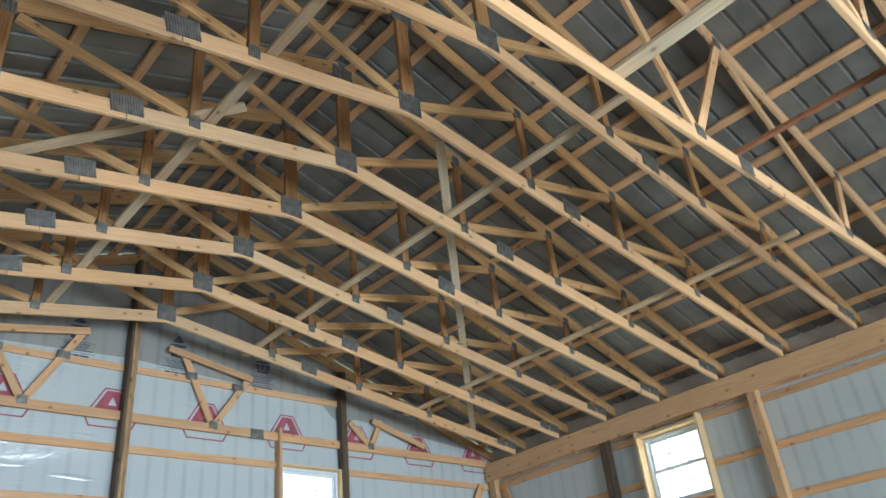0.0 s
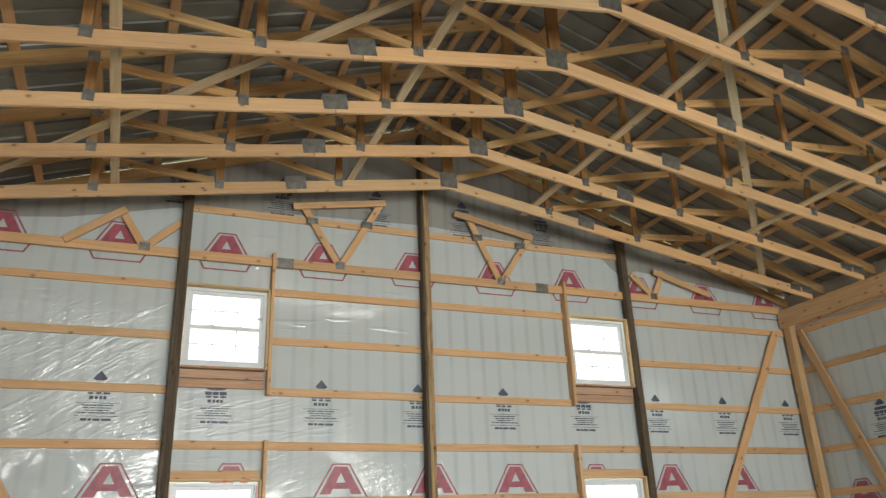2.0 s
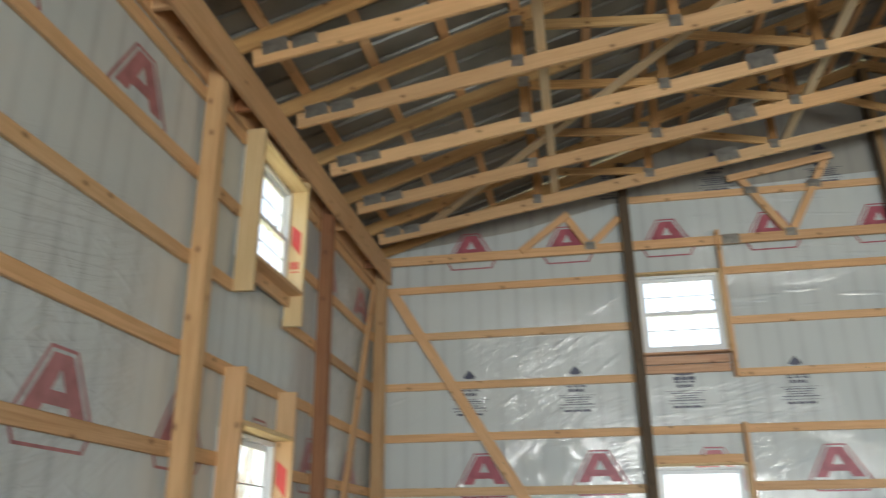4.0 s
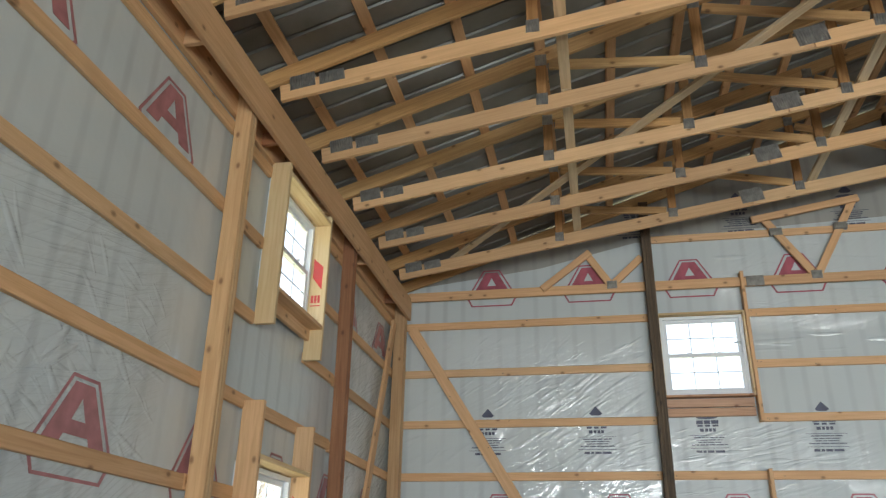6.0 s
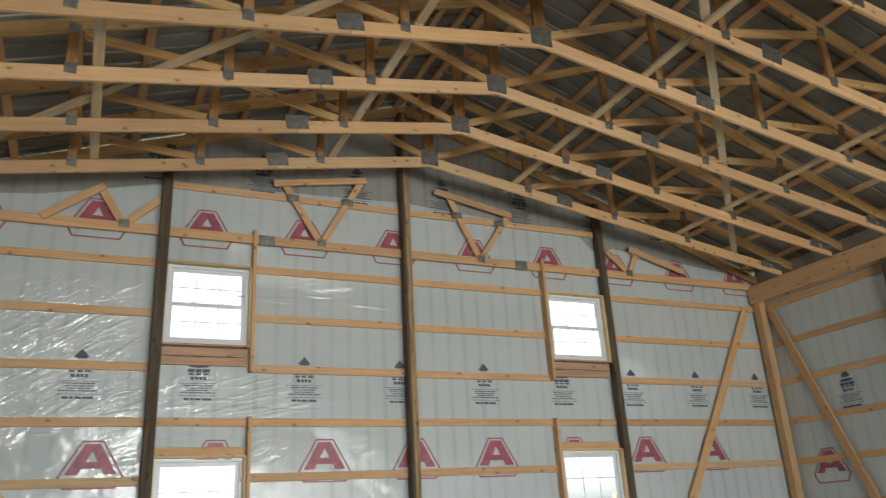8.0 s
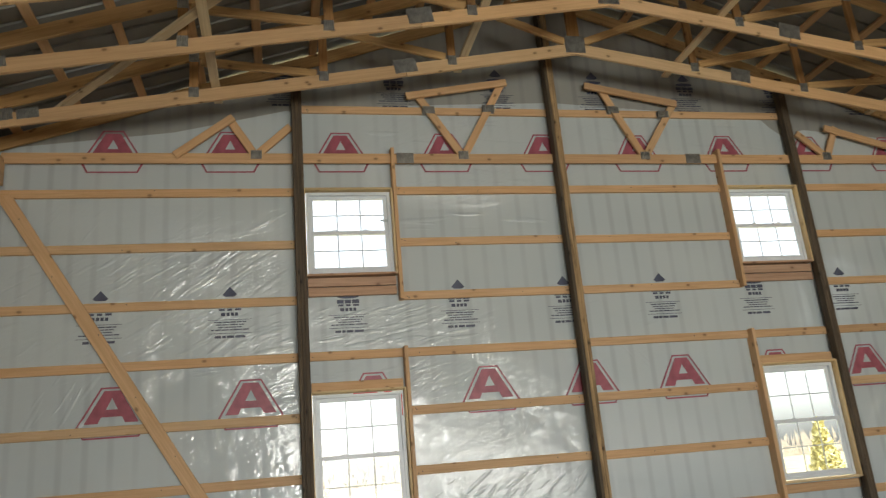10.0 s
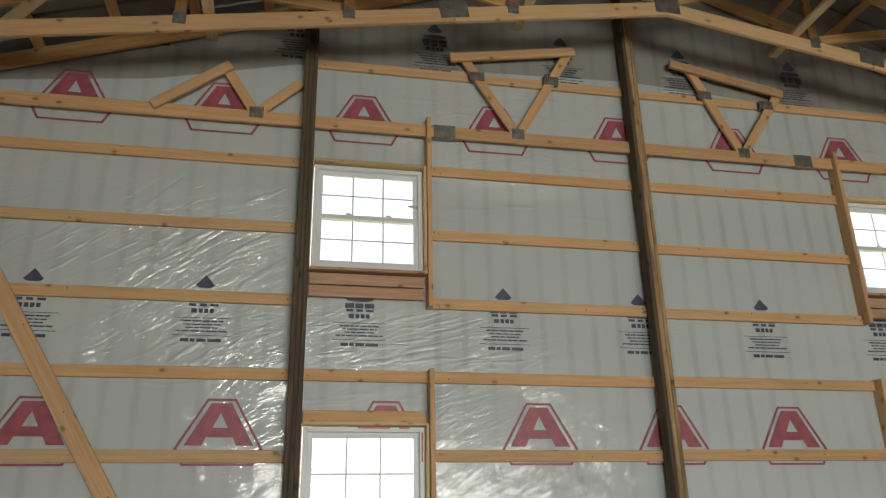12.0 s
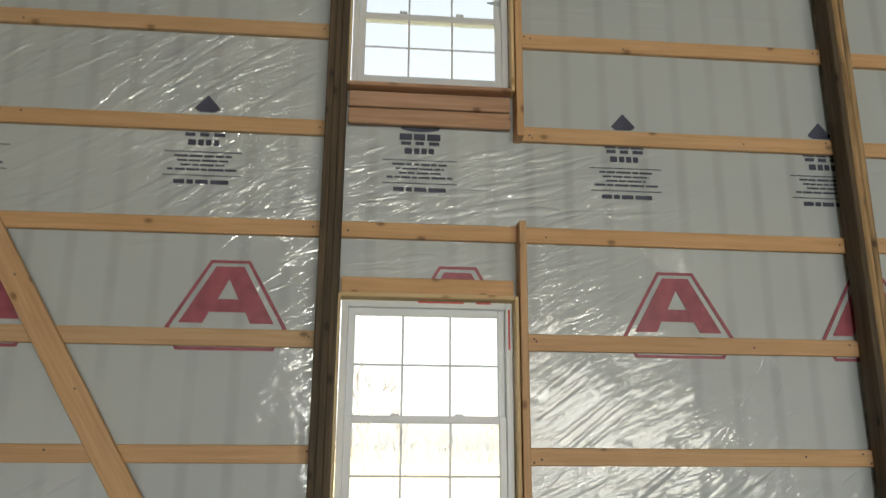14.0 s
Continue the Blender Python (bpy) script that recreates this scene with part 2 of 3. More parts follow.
GLASS = make_glass()


# ---- mesh helpers ----
def mesh_of(bm, name, mat):
    me = bpy.data.meshes.new(name)
    bm.to_mesh(me)
    bm.free()
    me.materials.append(mat)
    return me


def world_of(ob):
    m = ob.matrix_basis.copy()
    while ob.parent:
        ob = ob.parent
        m = ob.matrix_basis @ m
    return m


def place(ob, m, parent=None):
    if parent is not None:
        ob.parent = parent
        ob.matrix_basis = world_of(parent).inverted() @ m
    else:
        ob.matrix_basis = m
    return ob


def part(name, bm, mat, parent, label="", m=None):
    ob = new(name, mesh_of(bm, name, mat))
    place(ob, m if m is not None else world_of(parent), parent)
    return tagged(ob, label) if label else ob


def empty(name, m=None):
    ob = new(name)
    ob.matrix_basis = m if m is not None else Matrix()
    return ob


BOARDS = {}


def board(name, p0, p1, wide, w, t, mat, parent=None, label="", bevel=0.004):
    """A sawn board from p0 to p1, w across the direction wide and t thick."""
    p0, p1, wide = Vector(p0), Vector(p1), Vector(wide)
    x = (p1 - p0).normalized()
    length = (p1 - p0).length
    z = (wide - x * wide.dot(x)).normalized()
    y = z.cross(x)
    key = (round(length, 3), w, t, mat.name, bevel)
    if key not in BOARDS:
        bm = bmesh.new()
        bmesh.ops.create_cube(bm, size=1.0, matrix=Matrix.Diagonal((length, t, w, 1)))
        if bevel:
            bmesh.ops.bevel(bm, geom=bm.edges[:], offset=bevel, segments=1, affect="EDGES")
        BOARDS[key] = mesh_of(bm, name, mat)
    ob = new(name, BOARDS[key])
    c = (p0 + p1) / 2
    m = Matrix((x, y, z)).transposed().to_4x4()
    m.translation = c
    place(ob, m, parent)
    return tagged(ob, label) if label else ob


def add_box(bm, x0, x1, y0, y1, z0, z1):
    m = Matrix.Translation(((x0 + x1) / 2, (y0 + y1) / 2, (z0 + z1) / 2)) @ Matrix.Diagonal((x1 - x0, y1 - y0, z1 - z0, 1))
    bmesh.ops.create_cube(bm, size=1.0, matrix=m)


def add_prism(bm, pts, y0, y1):
    """A flat outline in x and z, drawn out from y0 to y1."""
    a = [bm.verts.new((x, y0, z)) for x, z in pts]
    b = [bm.verts.new((x, y1, z)) for x, z in pts]
    bm.faces.new(a)
    bm.faces.new(b[::-1])
    n = len(pts)
    for i in range(n):
        bm.faces.new((a[i], b[i], b[(i + 1) % n], a[(i + 1) % n]))


def sheet_with_holes(bm, u0, u1, z0, z1, y0, y1, holes):
    us = sorted({u0, u1, *[h[0] for h in holes], *[h[1] for h in holes]})
    for a, b in zip(us, us[1:]):
        mid = (a + b) / 2
        cuts = sorted((h[2], h[3]) for h in holes if h[0] < mid < h[1])
        z = z0
        for c0, c1 in cuts:
            if c0 > z:
                add_box(bm, a, b, y0, y1, z, c0)
            z = c1
        if z < z1:
            add_box(bm, a, b, y0, y1, z, z1)


# local frames of the walls: x along the wall, y outwards, z up; y = 0 on the girts' faces
NORTH = Matrix()
WEST = Matrix(((0, -1, 0, XL), (1, 0, 0, 0), (0, 0, 1, 0), (0, 0, 0, 1)))
EAST = Matrix(((0, 1, 0, XR), (-1, 0, 0, 0), (0, 0, 1, 0), (0, 0, 0, 1)))
SOUTH = Matrix(((-1, 0, 0, 0), (0, -1, 0, BACK), (0, 0, 1, 0), (0, 0, 0, 1)))


def wboard(m, name, p0, p1, wide, w, t, mat, parent=None, label="", bevel=0.004):
    r = m.to_3x3()
    return board(name, m @ Vector(p0), m @ Vector(p1), r @ Vector(wide), w, t, mat, parent, label, bevel)


# ---- printed marks on the wrap ----
def emblem(m, wrap, u, top, ink=None, floor_z=None):
    """A red angular emblem inside a six-sided outline."""
    bm = bmesh.new()
    hexa = [(-0.105, 0), (0.105, 0), (0.32, -0.37), (0.255, -0.49), (-0.255, -0.49), (-0.32, -0.37)]
    k = 0.017
    inner = [(-0.095, -k), (0.095, -k), (0.295, -0.367), (0.243, -0.49 + k), (-0.243, -0.49 + k), (-0.295, -0.367)]
    for i in range(6):
        j = (i + 1) % 6
        add_prism(bm, [hexa[i], hexa[j], inner[j], inner[i]], 0.0, 0.002)
    for s in (-1, 1):
        leg = [(0.0, -0.035), (s * 0.075, -0.035), (s * 0.25, -0.345), (s * 0.125, -0.345), (s * 0.095, -0.285), (s * 0.055, -0.215), (0.0, -0.105)]
        add_prism(bm, leg if s > 0 else leg[::-1], 0.0, 0.002)
    add_prism(bm, [(-0.055, -0.215), (0.055, -0.215), (0.095, -0.285), (-0.095, -0.285)], 0.0, 0.002)
    if floor_z is not None:
        bmesh.ops.bisect_plane(bm, geom=bm.verts[:] + bm.edges[:] + bm.faces[:], plane_co=(0, 0, floor_z - top), plane_no=(0, 0, 1), clear_inner=True)
    return part("printed_emblem", bm, ink or RED_INK, wrap, "", m @ Matrix.Translation((u, 0.0302, top)))


def arrow_mark(m, wrap, u, top):
    bm = bmesh.new()
    add_prism(bm, [(0, 0), (0.075, -0.085), (0.045, -0.105), (-0.045, -0.105), (-0.075, -0.085)], 0.0, 0.002)
    pts = [(0.115 * math.cos(a * math.pi / 8), -0.15 + 0.022 * math.sin(a * math.pi / 8)) for a in range(16)]
    add_prism(bm, pts, 0.0, 0.002)
    x = -0.12
    for w in (0.072, 0.066, 0.078):
        add_box(bm, x, x + w, 0, 0.002, -0.225, -0.185)
        add_box(bm, x + 0.01, x + w - 0.006, 0, 0.002, -0.255, -0.234)
        x += w + 0.011
    x = -0.09
    for w in (0.05, 0.036, 0.036, 0.036):
        add_box(bm, x, x + w * 0.85, 0, 0.002, -0.31, -0.275)
        x += w + 0.006
    return part("printed_arrow", bm, NAVY_INK, wrap, "", m @ Matrix.Translation((u, 0.0302, top)))


def text_bars(m, wrap, u, top):
    bm = bmesh.new()
    for z, half, h in ((-0.35, 0.215, 0.005), (-0.375, 0.16, 0.012), (-0.402, 0.14, 0.010), (-0.428, 0.12, 0.010), (-0.455, 0.19, 0.012), (-0.49, 0.215, 0.005)):
        x = -half
        while x < half:
            w = min(random.uniform(0.03, 0.09), half - x) if h > 0.006 else 2 * half
            add_box(bm, x, x + w, 0, 0.002, z - h / 2, z + h / 2)
            x += w + 0.008
    x = -0.15
    for w in (0.06, 0.035, 0.07, 0.10):
        add_box(bm, x, x + w, 0, 0.002, -0.54, -0.515)
        x += w + 0.012
    return part("printed_text", bm, NAVY_INK, wrap, "", m @ Matrix.Translation((u, 0.0302, top)))


def prints(m, wrap, u0, u1, holes, emblems, arrows, ink=None):
    """Rows of marks: each a start along the wall and a step (or the places and 0), and the height of the marks' tops."""
    def free(u, z0, z1, half):
        return not any(h[0] - half < u < h[1] + half and h[2] < z1 and h[3] > z0 for h in holes)
    def along(start, step):
        return start if step == 0 else [start + step * k for k in range(-14, 15)]
    for start, step, top in arrows:
        for u in along(start, step):
            if u0 + 0.25 < u < u1 - 0.25:
                if free(u, top - 0.54, top - 0.34, 0.25):
                    text_bars(m, wrap, u, top)
                if free(u, top - 0.31, top - 0.1, 0.13):
                    arrow_mark(m, wrap, u, top)
    for start, step, top in emblems:
        for u in along(start, step):
            if u0 + 0.35 < u < u1 - 0.35:
                cut = [h[3] + 0.03 for h in holes if h[0] - 0.32 < u < h[1] + 0.32 and h[2] < top - 0.02 and h[3] > top - 0.49]
                if not cut or max(cut) < top - 0.03:
                    emblem(m, wrap, u, top, ink, max(cut) if cut else None)


# ---- folds in the wrap ----
folds = random.Random(77)


def add_fold(bm, u, z, angle, length, width, height):
    """One soft raised fold in the sheet: an arched strip, thin towards both ends and slightly bowed."""
    ca, sa = math.cos(angle), math.sin(angle)
    bow = folds.uniform(-0.05, 0.05) * length
    rows = []
    for i in range(9):
        t = i / 8 * 2 - 1
        taper = (1 - t * t) ** 0.7
        row = []
        for k in range(-3, 4):
            c = k / 3
            a = t * length / 2
            b = c * width / 2 * (0.15 + 0.85 * taper) + bow * (1 - t * t)
            row.append(bm.verts.new((u + a * ca - b * sa, 0.0362 - height * taper * (1 - c * c) ** 1.3, z + a * sa + b * ca)))
        rows.append(row)
    for r0, r1 in zip(rows, rows[1:]):
        for k in range(6):
            bm.faces.new((r0[k], r0[k + 1], r1[k + 1], r1[k])).smooth = True


def creases(m, wrap, zones):
    """zones: along the wall, up it, slant of the folds in degrees, how many, and their lengths."""
    bm = bmesh.new()
    for x0, x1, z0, z1, a0, a1, count, l0, l1 in zones:
        for k in range(count):
            u, z = folds.uniform(x0, x1), folds.uniform(z0, z1)
            length = l0 + (l1 - l0) * folds.random() ** 2
            width = min(folds.uniform(0.03, 0.075), 0.14 * length)
            add_fold(bm, u, z, radians(folds.uniform(a0, a1)), length, width, width * folds.uniform(0.05, 0.11))
    return part("crease", bm, WRAP, wrap, "tight folds in the plastic wrap", m)


# ---- windows ----
def window(name, m, u0, u1, z0, z1, label):
    """A white double-hung window with bars, in a rough opening; its inner face is at y = 0.0."""
    top = empty(name, m @ Matrix.Translation((u0, 0, z0)))
    tagged(top, label, "window", "", "structure")
    w, h = u1 - u0, z1 - z0

    def ring(x0, x1, a, b, t, y0, y1):
        bm = bmesh.new()
        for q in ((x0, x0 + t, a, b), (x1 - t, x1, a, b), (x0 + t, x1 - t, a, a + t), (x0 + t, x1 - t, b - t, b)):
            add_box(bm, q[0], q[1], y0, y1, q[2], q[3])
        bmesh.ops.bevel(bm, geom=bm.edges[:], offset=0.003, segments=1, affect="EDGES")
        return bm
    part("window_frame", ring(0.008, w - 0.008, 0.008, h - 0.008, 0.035, 0.0, 0.075), VINYL, top)
    mid = h * 0.5
    for sash, a, b, y in (("upper_sash", mid - 0.02, h - 0.043, 0.042), ("lower_sash", 0.043, mid + 0.02, 0.012)):
        s = part(sash, ring(0.043, w - 0.043, a, b, 0.04, y, y + 0.028), VINYL, top)
        gx0, gx1, gz0, gz1 = 0.083, w - 0.083, a + 0.04, b - 0.04
        bm = bmesh.new()
        bm.faces.new([bm.verts.new(v) for v in ((gx0, y + 0.014, gz0), (gx1, y + 0.014, gz0), (gx1, y + 0.014, gz1), (gx0, y + 0.014, gz1))])
        g = part("pane", bm, GLASS, s, "clear glass pane", world_of(top))
        g.visible_shadow = False
        for i in (1, 2):
            bm = bmesh.new()
            x = gx0 + (gx1 - gx0) * i / 3
            add_box(bm, x - 0.006, x + 0.006, y + 0.006, y + 0.011, gz0, gz1)
            part("glazing_bar", bm, VINYL, s, "", world_of(top))
        bm = bmesh.new()
        z = (gz0 + gz1) / 2
        add_box(bm, gx0, gx1, y + 0.004, y + 0.0055, z - 0.006, z + 0.006)
        part("glazing_bar", bm, VINYL, s, "", world_of(top))
    bm = bmesh.new()
    for x in (w * 0.3, w * 0.66):
        add_box(bm, x, x + 0.045, 0.0, 0.014, mid + 0.018, mid + 0.03)
    part("sash_lock", bm, VINYL, top)
    return top


# ---- walls ----
GIRT_TOPS = [0.28 + 0.61 * k for k in range(8)]


def make_wall(name, label, m, u0, u1, z1, bays, openings, gable=False, skip=()):
    """bays: pairs of u between which the girts run. openings: (u0, u1, z0, z1)."""
    top = empty(name, m)
    tagged(top, label, "wall", "", "structure")
    bm = bmesh.new()
    sheet_with_holes(bm, u0 - 0.04, u1 + 0.04, 0.0, z1, 0.036, 0.042, openings)
    if gable:
        add_prism(bm, [(u0 - 0.04, z1), (u1 + 0.04, z1), (u1 + 0.04, 5.06), (8.3, 5.28), (7.75, 5.33), (7.42, 5.24), (7.28, 5.34), (7.12, 5.5), (6.9, 5.555), (5.6, 5.58), (4.3, 5.66),
                       (2.7, 5.60), (1.5, 5.54), (1.3, 5.48), (1.1, 5.50), (-0.1, 5.22), (u0 - 0.04, 5.0)], 0.036, 0.0395)
    wrap = part("house_wrap", bm, WRAP, top, "pale translucent plastic house wrap, creased")
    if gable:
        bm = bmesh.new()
        # upper wrap sheet, painted darker to carry the shade under the roof
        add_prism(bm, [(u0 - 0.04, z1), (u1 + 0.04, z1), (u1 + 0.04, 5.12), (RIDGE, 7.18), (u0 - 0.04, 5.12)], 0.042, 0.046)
        part("gable_wrap", bm, SHADED_WRAP, top, "upper sheet of wrap under the gable peak, darkened for its shade")
    bm = bmesh.new()
    sheet_with_holes(bm, u0 - 0.1, u1 + 0.1, 0.0, z1, 0.05, 0.075, openings)
    if gable:
        add_prism(bm, [(u0 - 0.1, z1), (u1 + 0.1, z1), (u1 + 0.1, 5.05), (RIDGE, 7.2), (u0 - 0.1, 5.05)], 0.05, 0.075)
    part("siding", bm, SIDING, top, "steel siding")
    for zt in GIRT_TOPS:
        if zt > z1 + 0.3:
            continue
        for a, b in bays:
            za = zt + random.uniform(-0.008, 0.008)
            zb = za + random.uniform(-0.006, 0.006)
            spans = [(a, b)]
            for o in openings:
                if o[2] - 0.30 < zt - 0.045 < o[3] + 0.10:
                    nxt = []
                    for s, e in spans:
                        if o[1] < s or o[0] > e:
                            nxt.append((s, e))
                            continue
                        if o[0] - s > 0.08:
                            nxt.append((s, o[0] - 0.042))
                        if e - o[1] > 0.08:
                            nxt.append((o[1] + 0.042, e))
                    spans = nxt
            for s, e in spans:
                k0, k1 = (s - a) / (b - a), (e - a) / (b - a)
                p = (s + 0.002, 0.017, za + (zb - za) * k0 - 0.045)
                q = (e - 0.002, 0.017, za + (zb - za) * k1 - 0.045)
                wboard(m, "girt", p, q, (0, 0, 1), 0.092, 0.034, PINE, top)
    return top, wrap


WIN_N = [(1.28, 2.225, 3.545, 4.50), (1.28, 2.225, 1.01, 2.285), (6.42, 7.365, 3.54, 4.50), (6.40, 7.36, 1.01, 2.30)]
WIN_W = [(-3.98, -3.02, 3.55, 4.50), (-3.98, -3.02, 1.01, 2.29)]
WIN_E = [(3.03, 3.98, 3.52, 4.48), (3.03, 3.98, 1.01, 2.29)]
POSTS_N = [(1.215, 0.112), (4.255, 0.112), (7.43, 0.095)]
POSTS_W = [-2.20, -4.68, -7.30, -9.74, -12.18]
POSTS_S = [-2.42, -4.84, -7.30, -9.74, -12.18]

north, wrap_n = make_wall("wall_north", "gable wall of pine girts over pale plastic house wrap", NORTH, XL, XR, 4.9,
                          [(XL, 1.215), (1.215, 4.255), (4.255, 7.43), (7.43, XR)], WIN_N, gable=True)
cuts = [0.0] + POSTS_W + [BACK]
west, wrap_w = make_wall("wall_west", "side wall of pine girts over pale plastic house wrap", WEST, BACK, 0.0, 4.95,
                         [(b, a) for a, b in zip(cuts, cuts[1:])], WIN_W)
cuts = [0.0] + POSTS_S + [BACK]
east, wrap_e = make_wall("wall_east", "side wall of pine girts over pale plastic house wrap", EAST, 0.0, -BACK, 4.95,
                         [(-a, -b) for a, b in zip(cuts, cuts[1:])], WIN_E)
DOORS = [(-9.9, -5.5, 0.05, 2.95), (-4.8, -1.0, 0.05, 2.95)]
south = empty("wall_south", SOUTH)
tagged(south, "plain rear wall with two tall open doorways", "wall", "", "structure")
bm = bmesh.new()
sheet_with_holes(bm, -XR - 0.1, -XL + 0.1, 0.0, 4.95, 0.03, 0.075, DOORS)
add_prism(bm, [(-XR - 0.1, 4.95), (-XL + 0.1, 4.95), (-XL + 0.1, 5.05), (-RIDGE, 7.2), (-XR - 0.1, 5.05)], 0.03, 0.075)
part("siding", bm, WRAP, south)

ROW_LOW = [-0.63, 0.679, 1.92, 3.169, 4.33, 5.445, 6.66, 7.87, 9.07]
ROW_MID = [-0.778, 0.479, 1.70, 2.916, 4.15, 5.346, 6.56, 7.77, 8.98, 10.2]
prints(NORTH, wrap_n, XL, XR, WIN_N, [(0.722, 1.193, -0.26), (ROW_LOW, 0, 2.485), (0.49, 1.21, 5.232)], [(0.505, 1.213, 0.71), (ROW_MID, 0, 3.458), (2.36, 1.262, 6.10)])
prints(WEST, wrap_w, BACK, 0.0, WIN_W, [(-5.69, 1.2, 2.43), (-5.42, 1.2, 4.35)], [], PALE_INK)
prints(EAST, wrap_e, 0.0, -BACK, WIN_E, [(4.3, 1.2, 2.22)], [(1.28, 1.22, 3.27)])

creases(NORTH, wrap_n, [
    (-1.75, 0.85, 3.38, 3.82, 30, 40, 38, 0.25, 0.8), (-1.75, 0.2, 4.0, 4.4, 40, 55, 12, 0.15, 0.5), (0.2, 1.05, 3.95, 4.3, 22, 36, 8, 0.12, 0.35),
    (-1.75, 0.9, 2.78, 3.2, 20, 40, 60, 0.15, 0.65), (0.4, 1.1, 2.75, 3.2, 8, 24, 26, 0.12, 0.4),
    (-1.8, -0.8, 2.15, 2.65, 50, 68, 16, 0.2, 0.5), (0.1, 1.1, 2.55, 2.68, 2, 10, 9, 0.15, 0.4), (0.75, 1.1, 2.2, 2.5, 15, 40, 10, 0.08, 0.25),
    (-1.7, 1.0, 1.0, 1.35, 24, 48, 26, 0.12, 0.45),
    (1.35, 3.1, 2.76, 3.2, 4, 24, 52, 0.12, 0.5), (1.35, 2.15, 2.42, 2.66, 2, 18, 14, 0.1, 0.35), (2.32, 2.95, 2.18, 2.66, 14, 40, 26, 0.08, 0.3),
    (2.35, 4.0, 2.64, 2.69, -3, 4, 8, 0.2, 0.5), (2.4, 4.1, 1.05, 1.4, 30, 50, 36, 0.12, 0.5), (2.9, 4.1, 1.6, 2.0, 35, 65, 14, 0.06, 0.2),
    (2.4, 4.1, 4.02, 4.3, -4, 3, 6, 0.3, 0.8), (2.4, 4.1, 4.56, 4.75, -10, -2, 9, 0.2, 0.6), (1.4, 4.1, 5.0, 5.45, -8, 4, 10, 0.3, 0.9),
    (4.45, 5.2, 2.25, 2.66, 110, 140, 8, 0.1, 0.3), (4.5, 6.9, 5.0, 5.4, -6, 3, 8, 0.3, 0.8), (4.4, 5.4, 2.8, 3.2, 8, 30, 8, 0.1, 0.3)])
creases(WEST, wrap_w, [(-6.6, -5.1, 2.05, 2.62, 130, 175, 60, 0.15, 0.5), (-6.6, -5.1, 2.1, 2.62, 15, 75, 40, 0.1, 0.4), (-6.6, -5.0, 2.72, 3.1, 120, 165, 26, 0.1, 0.4),
                       (-6.4, -5.2, 1.5, 1.98, 150, 190, 20, 0.15, 0.5), (-2.0, -0.3, 1.5, 4.4, 30, 70, 18, 0.1, 0.4), (-4.6, -3.0, 2.75, 3.2, 160, 185, 5, 0.1, 0.3)])
creases(EAST, wrap_e, [(0.4, 4.5, 1.5, 4.3, 100, 160, 30, 0.1, 0.4)])

for i, (m, o) in enumerate([(NORTH, w) for w in WIN_N] + [(WEST, w) for w in WIN_W] + [(EAST, w) for w in WIN_E]):
    window("window_%d" % (i + 1), m, *o, "white vinyl double-hung window with glazing bars, bright daylight behind")

# wooden boxes round the gable windows
for u0, u1, z0, z1 in WIN_N:
    left = u0 < 4
    hi = z0 > 3
    box = empty("window_framing", NORTH @ Matrix.Translation((u0, 0, z0)))
    tagged(box, "new pale lumber framing nailed round a window opening", "framing", "window framings")
    wboard(NORTH, "head_jamb", (u0, -0.015, z1 + 0.012), (u1, -0.015, z1 + 0.012), (0, 1, 0), 0.11, 0.024, JAMB, box)
    wboard(NORTH, "sill_board", (u0, -0.015, z0 - 0.012), (u1, -0.015, z0 - 0.012), (0, 1, 0), 0.11, 0.024, SILL_PINK if hi else JAMB, box)
    for x, post_side in ((u0 - 0.01, left), (u1 + 0.01, not left)):
        wboard(NORTH, "side_jamb", (x, -0.015, z0 - 0.02), (x, -0.015, z1 + 0.02), (0, 1, 0), 0.11, 0.02, JAMB, box)
    sx = u1 + 0.045 if left else u0 - 0.045
    a, b = (3.24, 5.0) if hi else (0.62, 2.73)
    wboard(NORTH, "stud", (sx, -0.025, a), (sx, -0.025, b), (0, 1, 0), 0.13, 0.04, PINE, box)
    if hi:
        for z in (z0 - 0.085, z0 - 0.19):
            wboard(NORTH, "blocking", (u0, 0.0, z), (u1, 0.0, z), (0, 0, 1), 0.095, 0.038, SILL_PINK, box)
    else:
        wboard(NORTH, "header", (u0, -0.01, z1 + 0.07), (u1, -0.01, z1 + 0.07), (0, 0, 1), 0.09, 0.038, PINE, box)
        wboard(NORTH, "blocking", (u0, 0.0, z0 - 0.085), (u1, 0.0, z0 - 0.085), (0, 0, 1), 0.095, 0.038, PINE, box)

# deep boxes round the side windows, with studs that end short
for m, wins in ((WEST, WIN_W), (EAST, WIN_E)):
    for u0, u1, z0, z1 in wins:
        hi = z0 > 3
        box = empty("window_framing", m @ Matrix.Translation((u0, 0, z0)))
        tagged(box, "new pale lumber framing nailed round a side window opening", "framing", "window framings")
        wboard(m, "head_jamb", (u0, -0.06, z1 + 0.019), (u1, -0.06, z1 + 0.019), (0, 1, 0), 0.18, 0.036, JAMB, box)
        wboard(m, "sill_board", (u0, -0.06, z0 - 0.019), (u1, -0.06, z0 - 0.019), (0, 1, 0), 0.18, 0.036, PINE, box)
        for x in (u0 - 0.02, u1 + 0.02):
            a, b = (z0 - 0.30, z1 + 0.10) if hi else (0.7, z1 + 0.40)
            wboard(m, "stud", (x, -0.07, a), (x, -0.07, b), (0, 1, 0), 0.16, 0.04, JAMB if hi else PINE, box)
        wboard(m, "blocking", (u0, -0.02, z0 - 0.085), (u1, -0.02, z0 - 0.085), (0, 0, 1), 0.095, 0.038, PINE, box)

